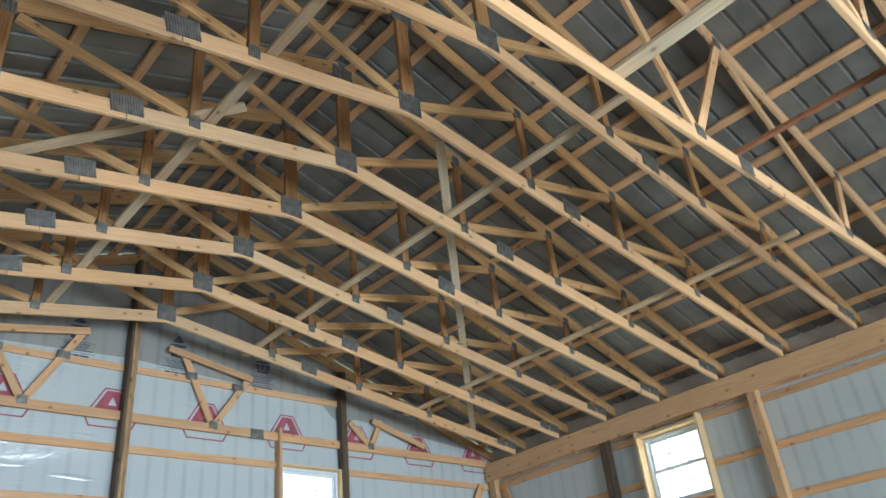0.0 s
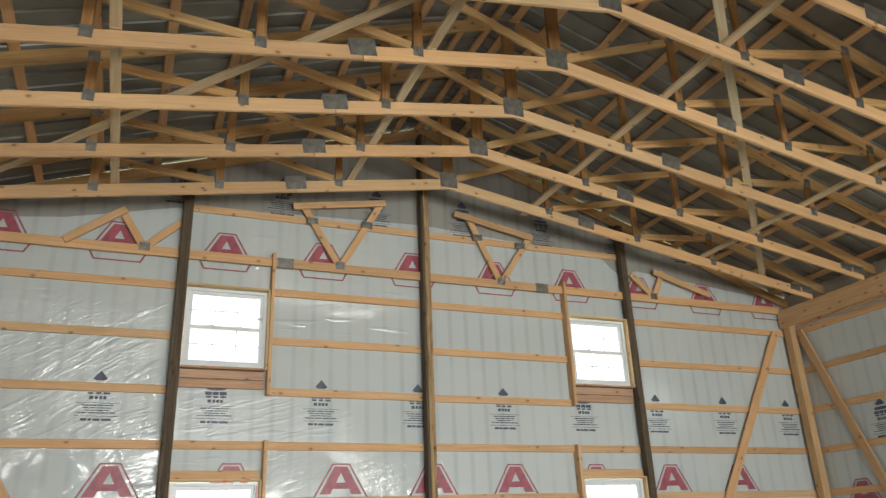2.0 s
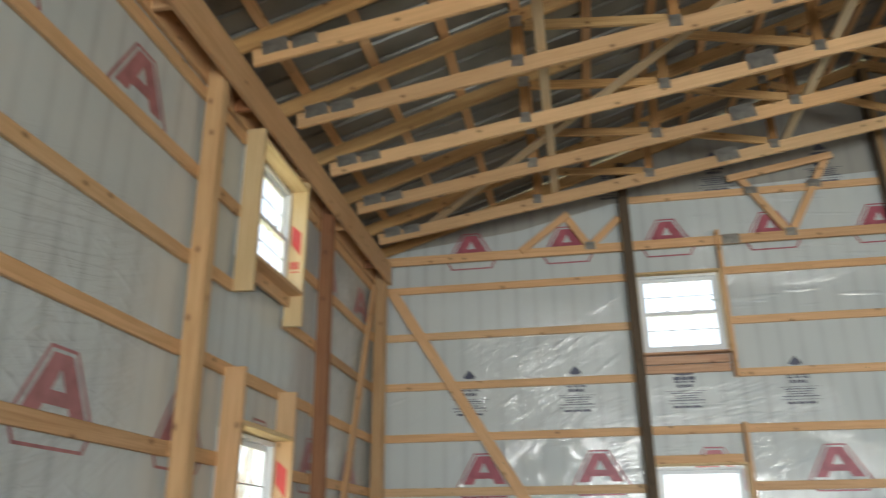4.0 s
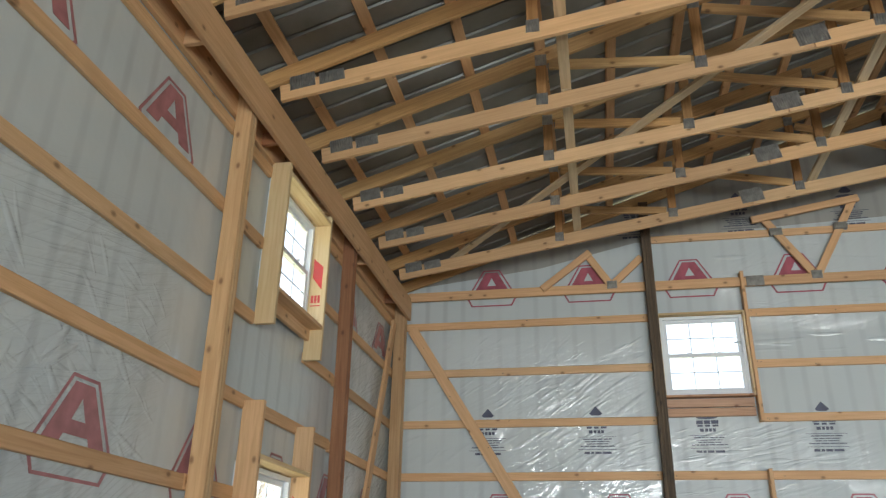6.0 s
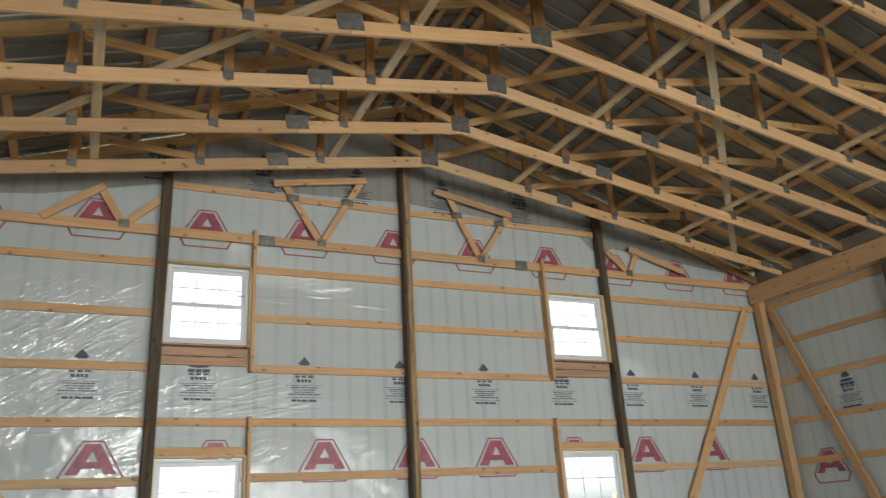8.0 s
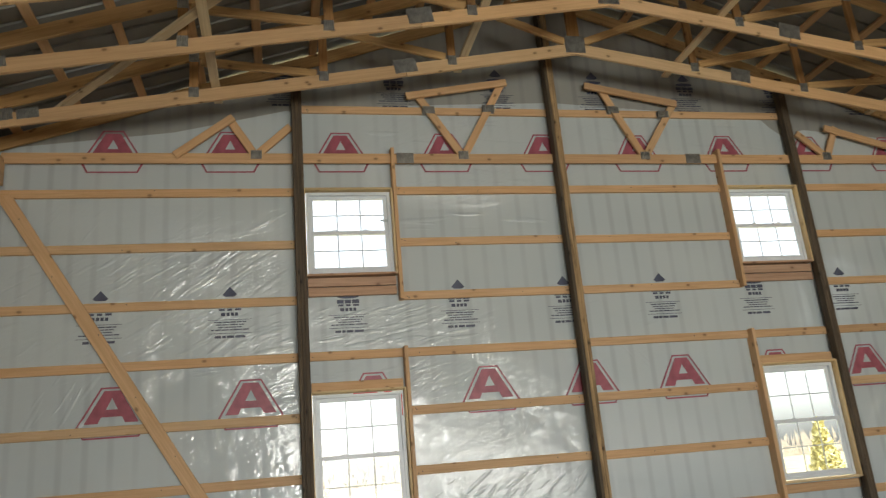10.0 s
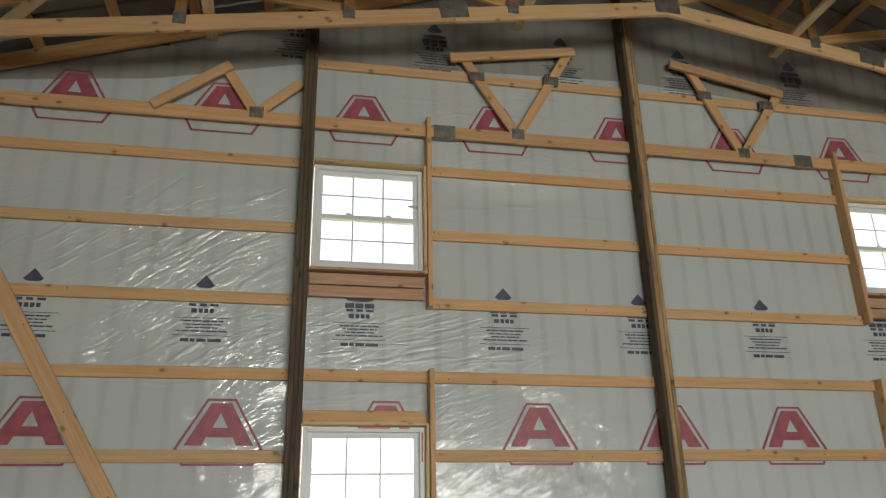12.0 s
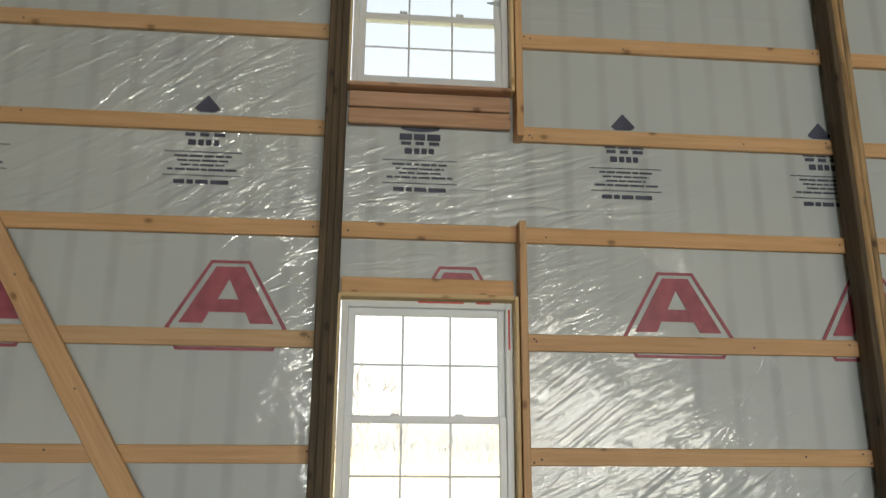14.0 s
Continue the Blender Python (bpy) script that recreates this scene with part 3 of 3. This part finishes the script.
# ---- posts ----
def post(m, u, z1, mat, label, w=0.118, d=0.14, lean=0.0):
    p = empty("post", m @ Matrix.Translation((u, -d / 2, 0)))
    tagged(p, label, "post", "wall posts")
    t = w / 3
    for i in (-1, 0, 1):
        wboard(m, "ply", (u + lean + i * t, -d / 2 - 0.001 + random.uniform(-0.002, 0.002), 0.0), (u + i * t, -d / 2 - 0.001, z1), (0, 1, 0), d - 0.004, t, POST_WOOD if mat is POST_MIX and i < 0 else mat, p, "", 0.005)
    return p


for u, w in POSTS_N:
    post(NORTH, u, top_z(u) - 0.08, POST_MIX if 4 < u < 5 else POST_WOOD, "tan laminated wood post with dark stains, under the ridge" if 4 < u < 5 else "dark weathered laminated wood post against the gable wall", w, 0.115 if u > 7 else 0.14)
for k, y in enumerate(POSTS_S):
    post(WEST, POSTS_W[k], HDR - 0.02, POST_RED if k == 0 else POST_PALE, "red-brown laminated post at the side wall" if k == 0 else "pale laminated pine post at the side wall", 0.105, 0.125, 0.13 if k < 2 else 0.0)
    post(EAST, -y, HDR - 0.02, POST_WOOD if k == 0 else POST_PALE, "dark weathered post at the side wall" if k == 0 else "pale laminated pine post at the side wall", 0.13)
for m, u in ((WEST, -0.09), (EAST, 0.09), (WEST, BACK + 0.09), (EAST, -BACK - 0.09)):
    post(m, u, HDR - 0.02, POST_PALE, "pale laminated corner post", 0.13)

# ---- header beams ----
for m, s in ((WEST, 1), (EAST, -1)):
    a, b = (BACK, -0.002) if s > 0 else (0.002, -BACK)
    for y, z0, z1 in ((-0.162, HDR - 0.286, HDR), (0.012, HDR - 0.286, HDR)):
        ob = wboard(m, "header_beam", (a, y, (z0 + z1) / 2), (b, y, (z0 + z1) / 2), (0, 0, 1), z1 - z0, 0.04, PINE)
        tagged(ob, "wide pine header beam along the eaves, carrying the trusses", "beam", "header beams")

for m, sgn in ((WEST, 1), (EAST, -1)):
    for k in range(12):
        u = -sgn * (0.65 + 1.21 * k)
        ob = wboard(m, "header_block", (u, -0.142 + 0.001, HDR - 0.22), (u, -0.009, HDR - 0.22), (0, 0, 1), 0.11, 0.038, PINE if k % 3 else POST_RED)
        tagged(ob, "short pine block set between the paired header beams", "block", "header blocks")

# ---- slanting corner braces ----
def brace(m, p, q, label="pale pine board nailed slanting across the girts", w=0.13):
    return tagged(wboard(m, "corner_brace", p, q, (0, 0, 1) if abs(p[0] - q[0]) > 0.2 else (1, 0, 0), w, 0.036, PINE), label, "brace", "corner braces")


brace(NORTH, (-1.72, -0.02, 4.46), (0.90, -0.02, 0.25))
brace(NORTH, (10.22, -0.02, 4.50), (7.74, -0.02, 0.30))
brace(WEST, (-0.22, -0.02, 4.50), (-1.80, -0.02, 0.3))
brace(EAST, (0.22, -0.02, 4.50), (1.80, -0.02, 0.3))

# ---- roof ----
roof = empty("roof", Matrix())
tagged(roof, "bare ribbed steel roof on pine purlins, seen from below", "roof", "", "structure")
COSA, SINA = math.cos(math.atan(1 / 3)), math.sin(math.atan(1 / 3))
for s in (-1, 1):
    bm = bmesh.new()
    rows = []
    y = BACK - 0.5
    pitch, rib = 0.2286, 0.03
    ys = []
    while y < 0.45:
        ys += [(y, 0.0), (y + pitch - rib * 1.6, 0.0), (y + pitch - rib * 1.2, 0.022), (y + pitch - rib * 0.4, 0.022)]
        y += pitch
    for x in (0.0, HALF + 0.5):
        z = 7.10 + 0.07 / COSA + 0.045 - x / 3
        rows.append([bm.verts.new((RIDGE + s * x, yy, z + d)) for yy, d in ys])
    for i in range(len(ys) - 1):
        bm.faces.new((rows[0][i], rows[0][i + 1], rows[1][i + 1], rows[1][i]))
    part("roof_sheet", bm, ROOF_METAL, roof, "grey ribbed steel roof sheet")
    for d in [0.12] + [0.465 + 0.615 * k for k in range(11)]:
        x = RIDGE + s * d
        z = 7.10 + 0.07 / COSA + 0.021 - d / 3
        a = BACK
        for e in (-11.4, -7.7, -3.9, 0.03):
            board("purlin", (x, a, z), (x, e, z), (s * COSA, 0, -SINA), 0.089, 0.038, PINE, roof)
            a = e
bm = bmesh.new()
add_prism(bm, [(RIDGE - 0.3, 7.22), (RIDGE, 7.32), (RIDGE + 0.3, 7.22), (RIDGE, 7.34)], BACK - 0.5, 0.5)
part("ridge_cap", bm, ROOF_METAL, roof)
for m in (WEST, EAST):
    bm = bmesh.new()
    a, b = (BACK, 0.0) if m is WEST else (0.0, -BACK)
    add_box(bm, a, b, 0.05, 0.075, 4.95, 5.3)
    part("eave_closure", bm, SIDING, roof, "", m)


# ---- trusses ----
def plate(name, parent, x, z, w, h, tilt=0.0, both=True):
    """A pressed metal nail plate with upright ridges, on both faces of the truss."""
    key = ("plate", w, h)
    if key not in BOARDS:
        bm = bmesh.new()
        n = max(4, int(w / 0.02))
        outline = [(-w / 2, 0.0012)]
        for i in range(n):
            u = -w / 2 + w * (i + 0.5) / n
            outline += [(u - 0.006, -0.001), (u - 0.004, -0.009), (u + 0.004, -0.009), (u + 0.006, -0.001)]
        outline.append((w / 2, 0.0012))
        lo = [bm.verts.new((x, y, -h / 2)) for x, y in outline]
        hi = [bm.verts.new((x, y, h / 2)) for x, y in outline]
        bm.faces.new(lo[::-1])
        bm.faces.new(hi)
        for i in range(len(outline)):
            k = (i + 1) % len(outline)
            bm.faces.new((lo[i], lo[k], hi[k], hi[i]))
        BOARDS[key] = mesh_of(bm, name, GALV)
    for y in (-0.0212, 0.0212):
        ob = new(name, BOARDS[key])
        m = Matrix.Translation((x, y, z)) @ Matrix.Rotation(tilt, 4, "Y")
        if y > 0:
            m = m @ Matrix.Rotation(math.pi, 4, "Z")
        place(ob, world_of(parent) @ m, parent)


def scissor_truss(y):
    t = empty("roof_truss", Matrix.Translation((0, y, 0)))
    tagged(t, "pale pine scissor roof truss with pressed metal plates", "truss", "roof trusses")
    W = 0.038

    def member(name, x0, z0, x1, z1, w, mat):
        board(name, (x0, y, z0), (x1, y, z1), (1, 0, 0) if x0 == x1 else (0, 0, 1), w, W, mat, t)
    for s in (-1, 1):
        END = 6.07 if s < 0 else 5.99
        SPL = 1.985 if s < 0 else 2.04
        X = lambda d: RIDGE + s * d
        B = lambda d: bottom_z(X(d))
        T = lambda d: top_z(X(d))
        member("bottom_chord", X(0.0), B(0.0), X(SPL), B(SPL), 0.14, TRUSS_PINE)
        member("bottom_chord", X(SPL + 0.005), B(SPL + 0.005), X(END), B(END), 0.14, TRUSS_PINE)
        member("top_chord", X(0.02), T(0.02), X(HALF + 0.45), T(HALF + 0.45), 0.14, SHADED_WEB_PINE)
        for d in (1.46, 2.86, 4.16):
            member("web", X(d), B(d) + 0.071, X(d), T(d) - 0.075, 0.088, BROWN_SHADED_WEB)
        for d0, d1 in ((1.46, 0.05), (2.86, 1.46), (4.16, 2.86)):
            a, b = Vector((X(d0), 0, T(d0) - 0.08)), Vector((X(d1), 0, B(d1) + 0.075))
            v = (b - a).normalized() * 0.07
            a += v
            b -= v
            member("web", a.x, a.z, b.x, b.z, 0.088, SHADED_WEB_PINE)
        for d in (1.46, 2.86, 4.16):
            plate("small_plate", t, X(d), B(d) + 0.045, 0.10, 0.11)
            plate("small_plate", t, X(d), T(d) - 0.045, 0.10, 0.11)
        plate("splice_plate", t, X(SPL), B(SPL) + 0.05, 0.25, 0.165, s * math.atan(0.1667))
        plate("heel_plate", t, X(HALF - 0.34), B(HALF - 0.34) + 0.06, 0.20, 0.12, s * math.atan(0.1667))
        plate("heel_plate", t, X(HALF - 0.57), B(HALF - 0.57) + 0.04, 0.20, 0.10, s * math.atan(0.1667))
    member("king_post", RIDGE, bottom_z(RIDGE) + 0.075, RIDGE, 7.02, 0.14, BROWN_SHADED_WEB)
    plate("peak_plate", t, RIDGE, bottom_z(RIDGE) + 0.05, 0.24, 0.21)
    plate("peak_plate", t, RIDGE, 7.02, 0.24, 0.17)
    return t


TRUSS_YS = [-0.767 - 0.931 * k for k in range(7)]
first = scissor_truss(TRUSS_YS[0])
for y in TRUSS_YS[1:]:
    copy_thing(first, Matrix.Translation((random.uniform(-0.012, 0.012), y, random.uniform(-0.006, 0.006))))

# trusses with a level bottom chord: one in the gable, the rest behind the scissor trusses
CUT = {(0.77, -1): 0.52, (0.77, 1): 0.24, (3.11, -1): 0.56, (3.11, 1): 0.47, (5.40, -1): 0.45, (5.40, 1): 0.49, (7.95, -1): 0.22, (7.95, 1): 0.55}    # share of each gable web left standing


def level_truss(y, mat, web_mat, label):
    t = empty("roof_truss" if y < -1 else "gable_truss", Matrix.Translation((0, y, 0)))
    tagged(t, label, "truss", "level roof trusses")
    z = 4.885
    for a, b in ((XL + 0.15, 2.42), (2.425, 6.035), (6.04, XR - 0.15)):
        board("bottom_chord", (a, y, z), (b, y, z), (0, 0, 1), 0.115, 0.038, mat, t)
    for s in (-1, 1):
        board("top_chord", (RIDGE, y, top_z(RIDGE) - 0.01), (RIDGE + s * (HALF + 0.3), y, top_z(RIDGE + HALF + 0.3) - 0.01), (0, 0, 1), 0.14, 0.038, web_mat, t)
    full = y < -1
    for vx, l, r in ((0.77, 0.30, 2.25), (3.11, 2.25, 4.31), (5.40, 4.39, 6.38), (7.95, 6.38, 8.35)):
        for s, ex in ((-1, l), (1, r)):
            p, q = Vector((vx + s * 0.03, y, 4.95)), Vector((ex, y, top_z(ex) - 0.10))
            if not full:
                q = p + (q - p) * CUT[vx, s]
            board("web", p, q, (1, 0, 0), 0.088, 0.036, mat, t)
        plate("small_plate", t, vx, z + 0.04, 0.12, 0.10)
    for vx in (2.25, 6.38, 0.33, 8.35) if full else ():
        plate("small_plate", t, vx, top_z(vx) - 0.06, 0.11, 0.11)
    for vx in (2.42, 6.035):
        plate("splice_plate", t, vx, z, 0.20, 0.125)
    return t


gy = -0.024
gt = level_truss(gy, PINE, SHADED_WEB_PINE, "pale pine gable truss with V-shaped webs and metal plates")
for px, pz in ((2.74, 5.50), (3.47, 5.53), (5.07, 5.54), (5.74, 5.49)):
    plate("small_plate", gt, px, pz, 0.15, 0.09)
flat = level_truss(-7.27, TRUSS_PINE, TRUSS_PINE, "pale pine roof truss with a level bottom chord")
for k in range(1, 7):
    copy_thing(flat, Matrix.Translation((0, -7.27 - 1.19 * k, 0)))
gt_girt = board("girt", (1.26, 0.017, 5.51), (7.4, 0.017, 5.51), (0, 0, 1), 0.09, 0.034, PINE, north)

# loose lengths nailed on the gable webs
def scrap(p, q):
    ob = board("scrap_board", p, q, (0, 0, 1), 0.088, 0.036, PINE)
    tagged(ob, "short pale pine offcut nailed across the gable webs", "board", "nailed offcuts")


scrap((2.48, -0.066, 5.66), (3.72, -0.066, 5.87))
scrap((4.72, -0.066, 5.85), (5.93, -0.066, 5.62))
scrap((-0.08, -0.066, 4.90), (0.53, -0.066, 5.36))
scrap((7.98, -0.066, 5.31), (9.0, -0.066, 5.02))

# ---- long boards on the bottom chords ----
def lateral(x0, y0, x1, y1, label, lift=0.0):
    z0, z1 = bottom_z(x0) + 0.094 + lift, bottom_z(x1) + 0.094 + lift
    ob = board("truss_brace", (x0, y0, z0), (x1, y1, z1), (1, 0.001, 0) if x0 == x1 else ((y1 - y0), -(x1 - x0), 0), 0.088, 0.036, BRACE_PINE)
    tagged(ob, label, "brace", "truss braces")


for x in (0.40, 3.03, 5.62, 8.35):
    for a, b in ((-6.75, -3.6), (-3.59, -0.42)):
        lateral(x, a, x, b, "long pale pine board laid along the truss chords")
for x, mat, w in ((5.94, POST_RED, 0.05), (4.45, BRACE_PINE, 0.12)):
    ob = board("truss_brace", (x, -15.0, 4.966), (x, -7.2, 4.966), (1, 0, 0), w, 0.036, mat)
    tagged(ob, "long board laid along the level truss chords", "brace", "truss braces")
lateral(3.2, -4.75, -1.1, -0.62, "pale pine board laid slanting over the truss chords", 0.038)
lateral(4.87, -5.23, 9.70, -0.50, "pale pine board laid slanting over the truss chords", 0.038)

# ---- nails, tape and stickers ----
nail_bm = bmesh.new()
bmesh.ops.create_cone(nail_bm, cap_ends=True, segments=6, radius1=0.0065, radius2=0.005, depth=0.003, matrix=Matrix.Rotation(math.pi / 2, 4, "X"))
nail_mesh = mesh_of(nail_bm, "nail", DARK_FELT)
nails = random.Random(31)
for g in [o for o in north.children if o.name.startswith("girt")]:
    length = max(v.co.x for v in g.data.vertices) * 2
    for u in (-length / 2 + 0.06, -length / 2 + 0.10, length / 2 - 0.05, length / 2 - 0.09, nails.uniform(-0.3, 0.3) * length):
        n = new("nail", nail_mesh)
        n.parent = g
        n.matrix_basis = Matrix.Translation((u + nails.uniform(-0.02, 0.02), -0.0175 if g.matrix_basis[1][1] > 0 else 0.0175, nails.uniform(-0.03, 0.03)))


for g in [o for o in scene.objects if o.name.startswith("corner_brace")]:
    length = max(v.co.x for v in g.data.vertices) * 2
    for k in range(7):
        u = length * (-0.44 + 0.145 * k)
        for side in (-1, 1):
            n = new("nail", nail_mesh)
            n.parent = g
            n.matrix_basis = Matrix.Translation((u + nails.uniform(-0.03, 0.03), side * 0.0185, nails.uniform(-0.045, 0.045)))


def flat_patch(name, m, pts, mat, label, cat):
    bm = bmesh.new()
    add_prism(bm, pts, 0.0, 0.0015)
    ob = new(name, mesh_of(bm, name, mat))
    ob.matrix_basis = m
    return tagged(ob, label, cat)


# red and white maker's stickers left on the far jambs of the west windows
for z in (3.58, 1.55):
    m = WEST @ Matrix.Translation((-3.0225, -0.13, z)) @ Matrix.Rotation(-math.pi / 2, 4, "Z")
    st = flat_patch("sticker", m, [(-0.02, 0.30), (-0.11, 0.42), (-0.11, 0.60), (-0.02, 0.52)], TAPE_RED, "red paper sticker on the window jamb", "sticker")
    bm = bmesh.new()
    for k in range(3):
        add_box(bm, -0.11 + 0.03 * k, -0.088 + 0.03 * k, 0.0, 0.0015, 0.18, 0.25)
    add_box(bm, -0.11, -0.02, 0.0, 0.0015, 0.15, 0.16)
    part("printed_bar", bm, TAPE_RED, st)
for x0, x1, z0, z1 in ((1.70, 1.95, 2.268, 2.278), (2.02, 2.10, 2.268, 2.278)):
    flat_patch("tape_strip", Matrix.Translation((0, -0.0025, 0)), [(x0, z0), (x1, z0), (x1, z1), (x0, z1)], TAPE_RED, "thin strip of red tape at the window head", "tape")
flat_patch("tape_strip", Matrix.Translation((0, -0.0025, 0)), [(2.195, 2.02), (2.205, 2.02), (2.205, 2.24), (2.195, 2.24)], TAPE_RED, "thin strip of red tape on the window frame", "tape")

# ---- floor, ground and distance ----
bm = bmesh.new()
add_box(bm, XL - 0.1, XR + 0.1, BACK - 0.1, 0.08, -0.12, 0.0)
tagged(new("floor", mesh_of(bm, "floor", EARTH)), "bare packed earth floor of the unfinished barn", "floor", "", "structure")
bm = bmesh.new()
add_box(bm, -900, 900, -900, 900, -0.6, -0.13)
tagged(new("ground", mesh_of(bm, "ground", GRASS)), "dry yellowish grass field", "ground", "", "structure")


def bare_tree(x, y, h, seed):
    rnd = random.Random(seed)
    t = empty("tree", Matrix.Translation((x, y, -0.13)))
    tagged(t, "leafless tree at the far edge of the field", "tree", "far trees")
    trunk, crown = bmesh.new(), bmesh.new()

    def limb(bm, a, b, r0, r1, n):
        d = (b - a).normalized()
        q = d.to_track_quat("Z", "Y")
        rings = [[bm.verts.new(p + q @ Vector((r * math.cos(k * 2 * math.pi / n), r * math.sin(k * 2 * math.pi / n), 0))) for k in range(n)] for p, r in ((a, r0), (b, r1))]
        for k in range(n):
            bm.faces.new((rings[0][k], rings[0][(k + 1) % n], rings[1][(k + 1) % n], rings[1][k]))

    def grow(a, d, length, r, level):
        b = a + d * length
        limb(trunk if level < 2 else crown, a, b, r, r * 0.65, 6 if level < 2 else 3)
        if level < 5:
            for k in range(3 if level else 4):
                v = (d + Vector((rnd.uniform(-1, 1), rnd.uniform(-1, 1), rnd.uniform(-0.1, 0.9))) * 0.65).normalized()
                grow(a + d * length * rnd.uniform(0.6, 1.0), v, length * rnd.uniform(0.55, 0.8), r * 0.55, level + 1)
    grow(Vector((0, 0, 0)), Vector((rnd.uniform(-0.08, 0.08), 0, 1)).normalized(), h * 0.32, h * 0.022, 0)
    part("trunk", trunk, BARK, t)
    part("crown", crown, TWIGS, t)


for k in range(11):
    rnd = random.Random(50 + k)
    bare_tree(-38 + k * 6.2 + rnd.uniform(-2, 2), 48 + rnd.uniform(-6, 14), rnd.uniform(7, 12), 200 + k)
bm = bmesh.new()
rnd = random.Random(9)
for k in range(9000):
    x = rnd.uniform(-170, 210)
    top = 3.2 + 1.3 * math.sin(x * 0.13) + 0.8 * math.sin(x * 0.41 + 1)
    z = rnd.random() ** 1.3 * max(top, 1.0)
    y = 95 + rnd.uniform(-5, 5)
    r, lean = rnd.uniform(0.35, 1.0), rnd.uniform(-0.35, 0.35)
    w = rnd.uniform(0.08, 0.3)
    bm.faces.new([bm.verts.new(v) for v in ((x - w, y, z - r), (x + w, y, z - r), (x + lean, y, z + r))])
woods = tagged(new("far_woods", mesh_of(bm, "far_woods", TWIGS)), "brown leafless woods beyond the field", "woods", "", "stuff")
woods.location.z = -0.1

bm = bmesh.new()
rnd = random.Random(4)
for k in range(3500):
    z = rnd.uniform(0.2, 2.5)
    rad = 0.8 * (1 - z / 2.75) * rnd.random() ** 0.4
    a = rnd.uniform(0, 6.28)
    c = Vector((rad * math.cos(a), rad * math.sin(a), z))
    d = [Vector((rnd.uniform(-1, 1), rnd.uniform(-1, 1), rnd.uniform(-1, 1))) * 0.13 for _ in range(3)]
    bm.faces.new([bm.verts.new(c + q) for q in d])
yellow = empty("shrub", Matrix.Translation((23.6, 22.0, -0.13)))
tagged(yellow, "tall yellowing leafy shrub out on the grass", "shrub")
part("leaves", bm, LEAF, yellow)
bm = bmesh.new()
bmesh.ops.create_cone(bm, cap_ends=True, segments=8, radius1=0.06, radius2=0.02, depth=2.0, matrix=Matrix.Translation((0, 0, 1.0)))
part("stem", bm, BARK, yellow)
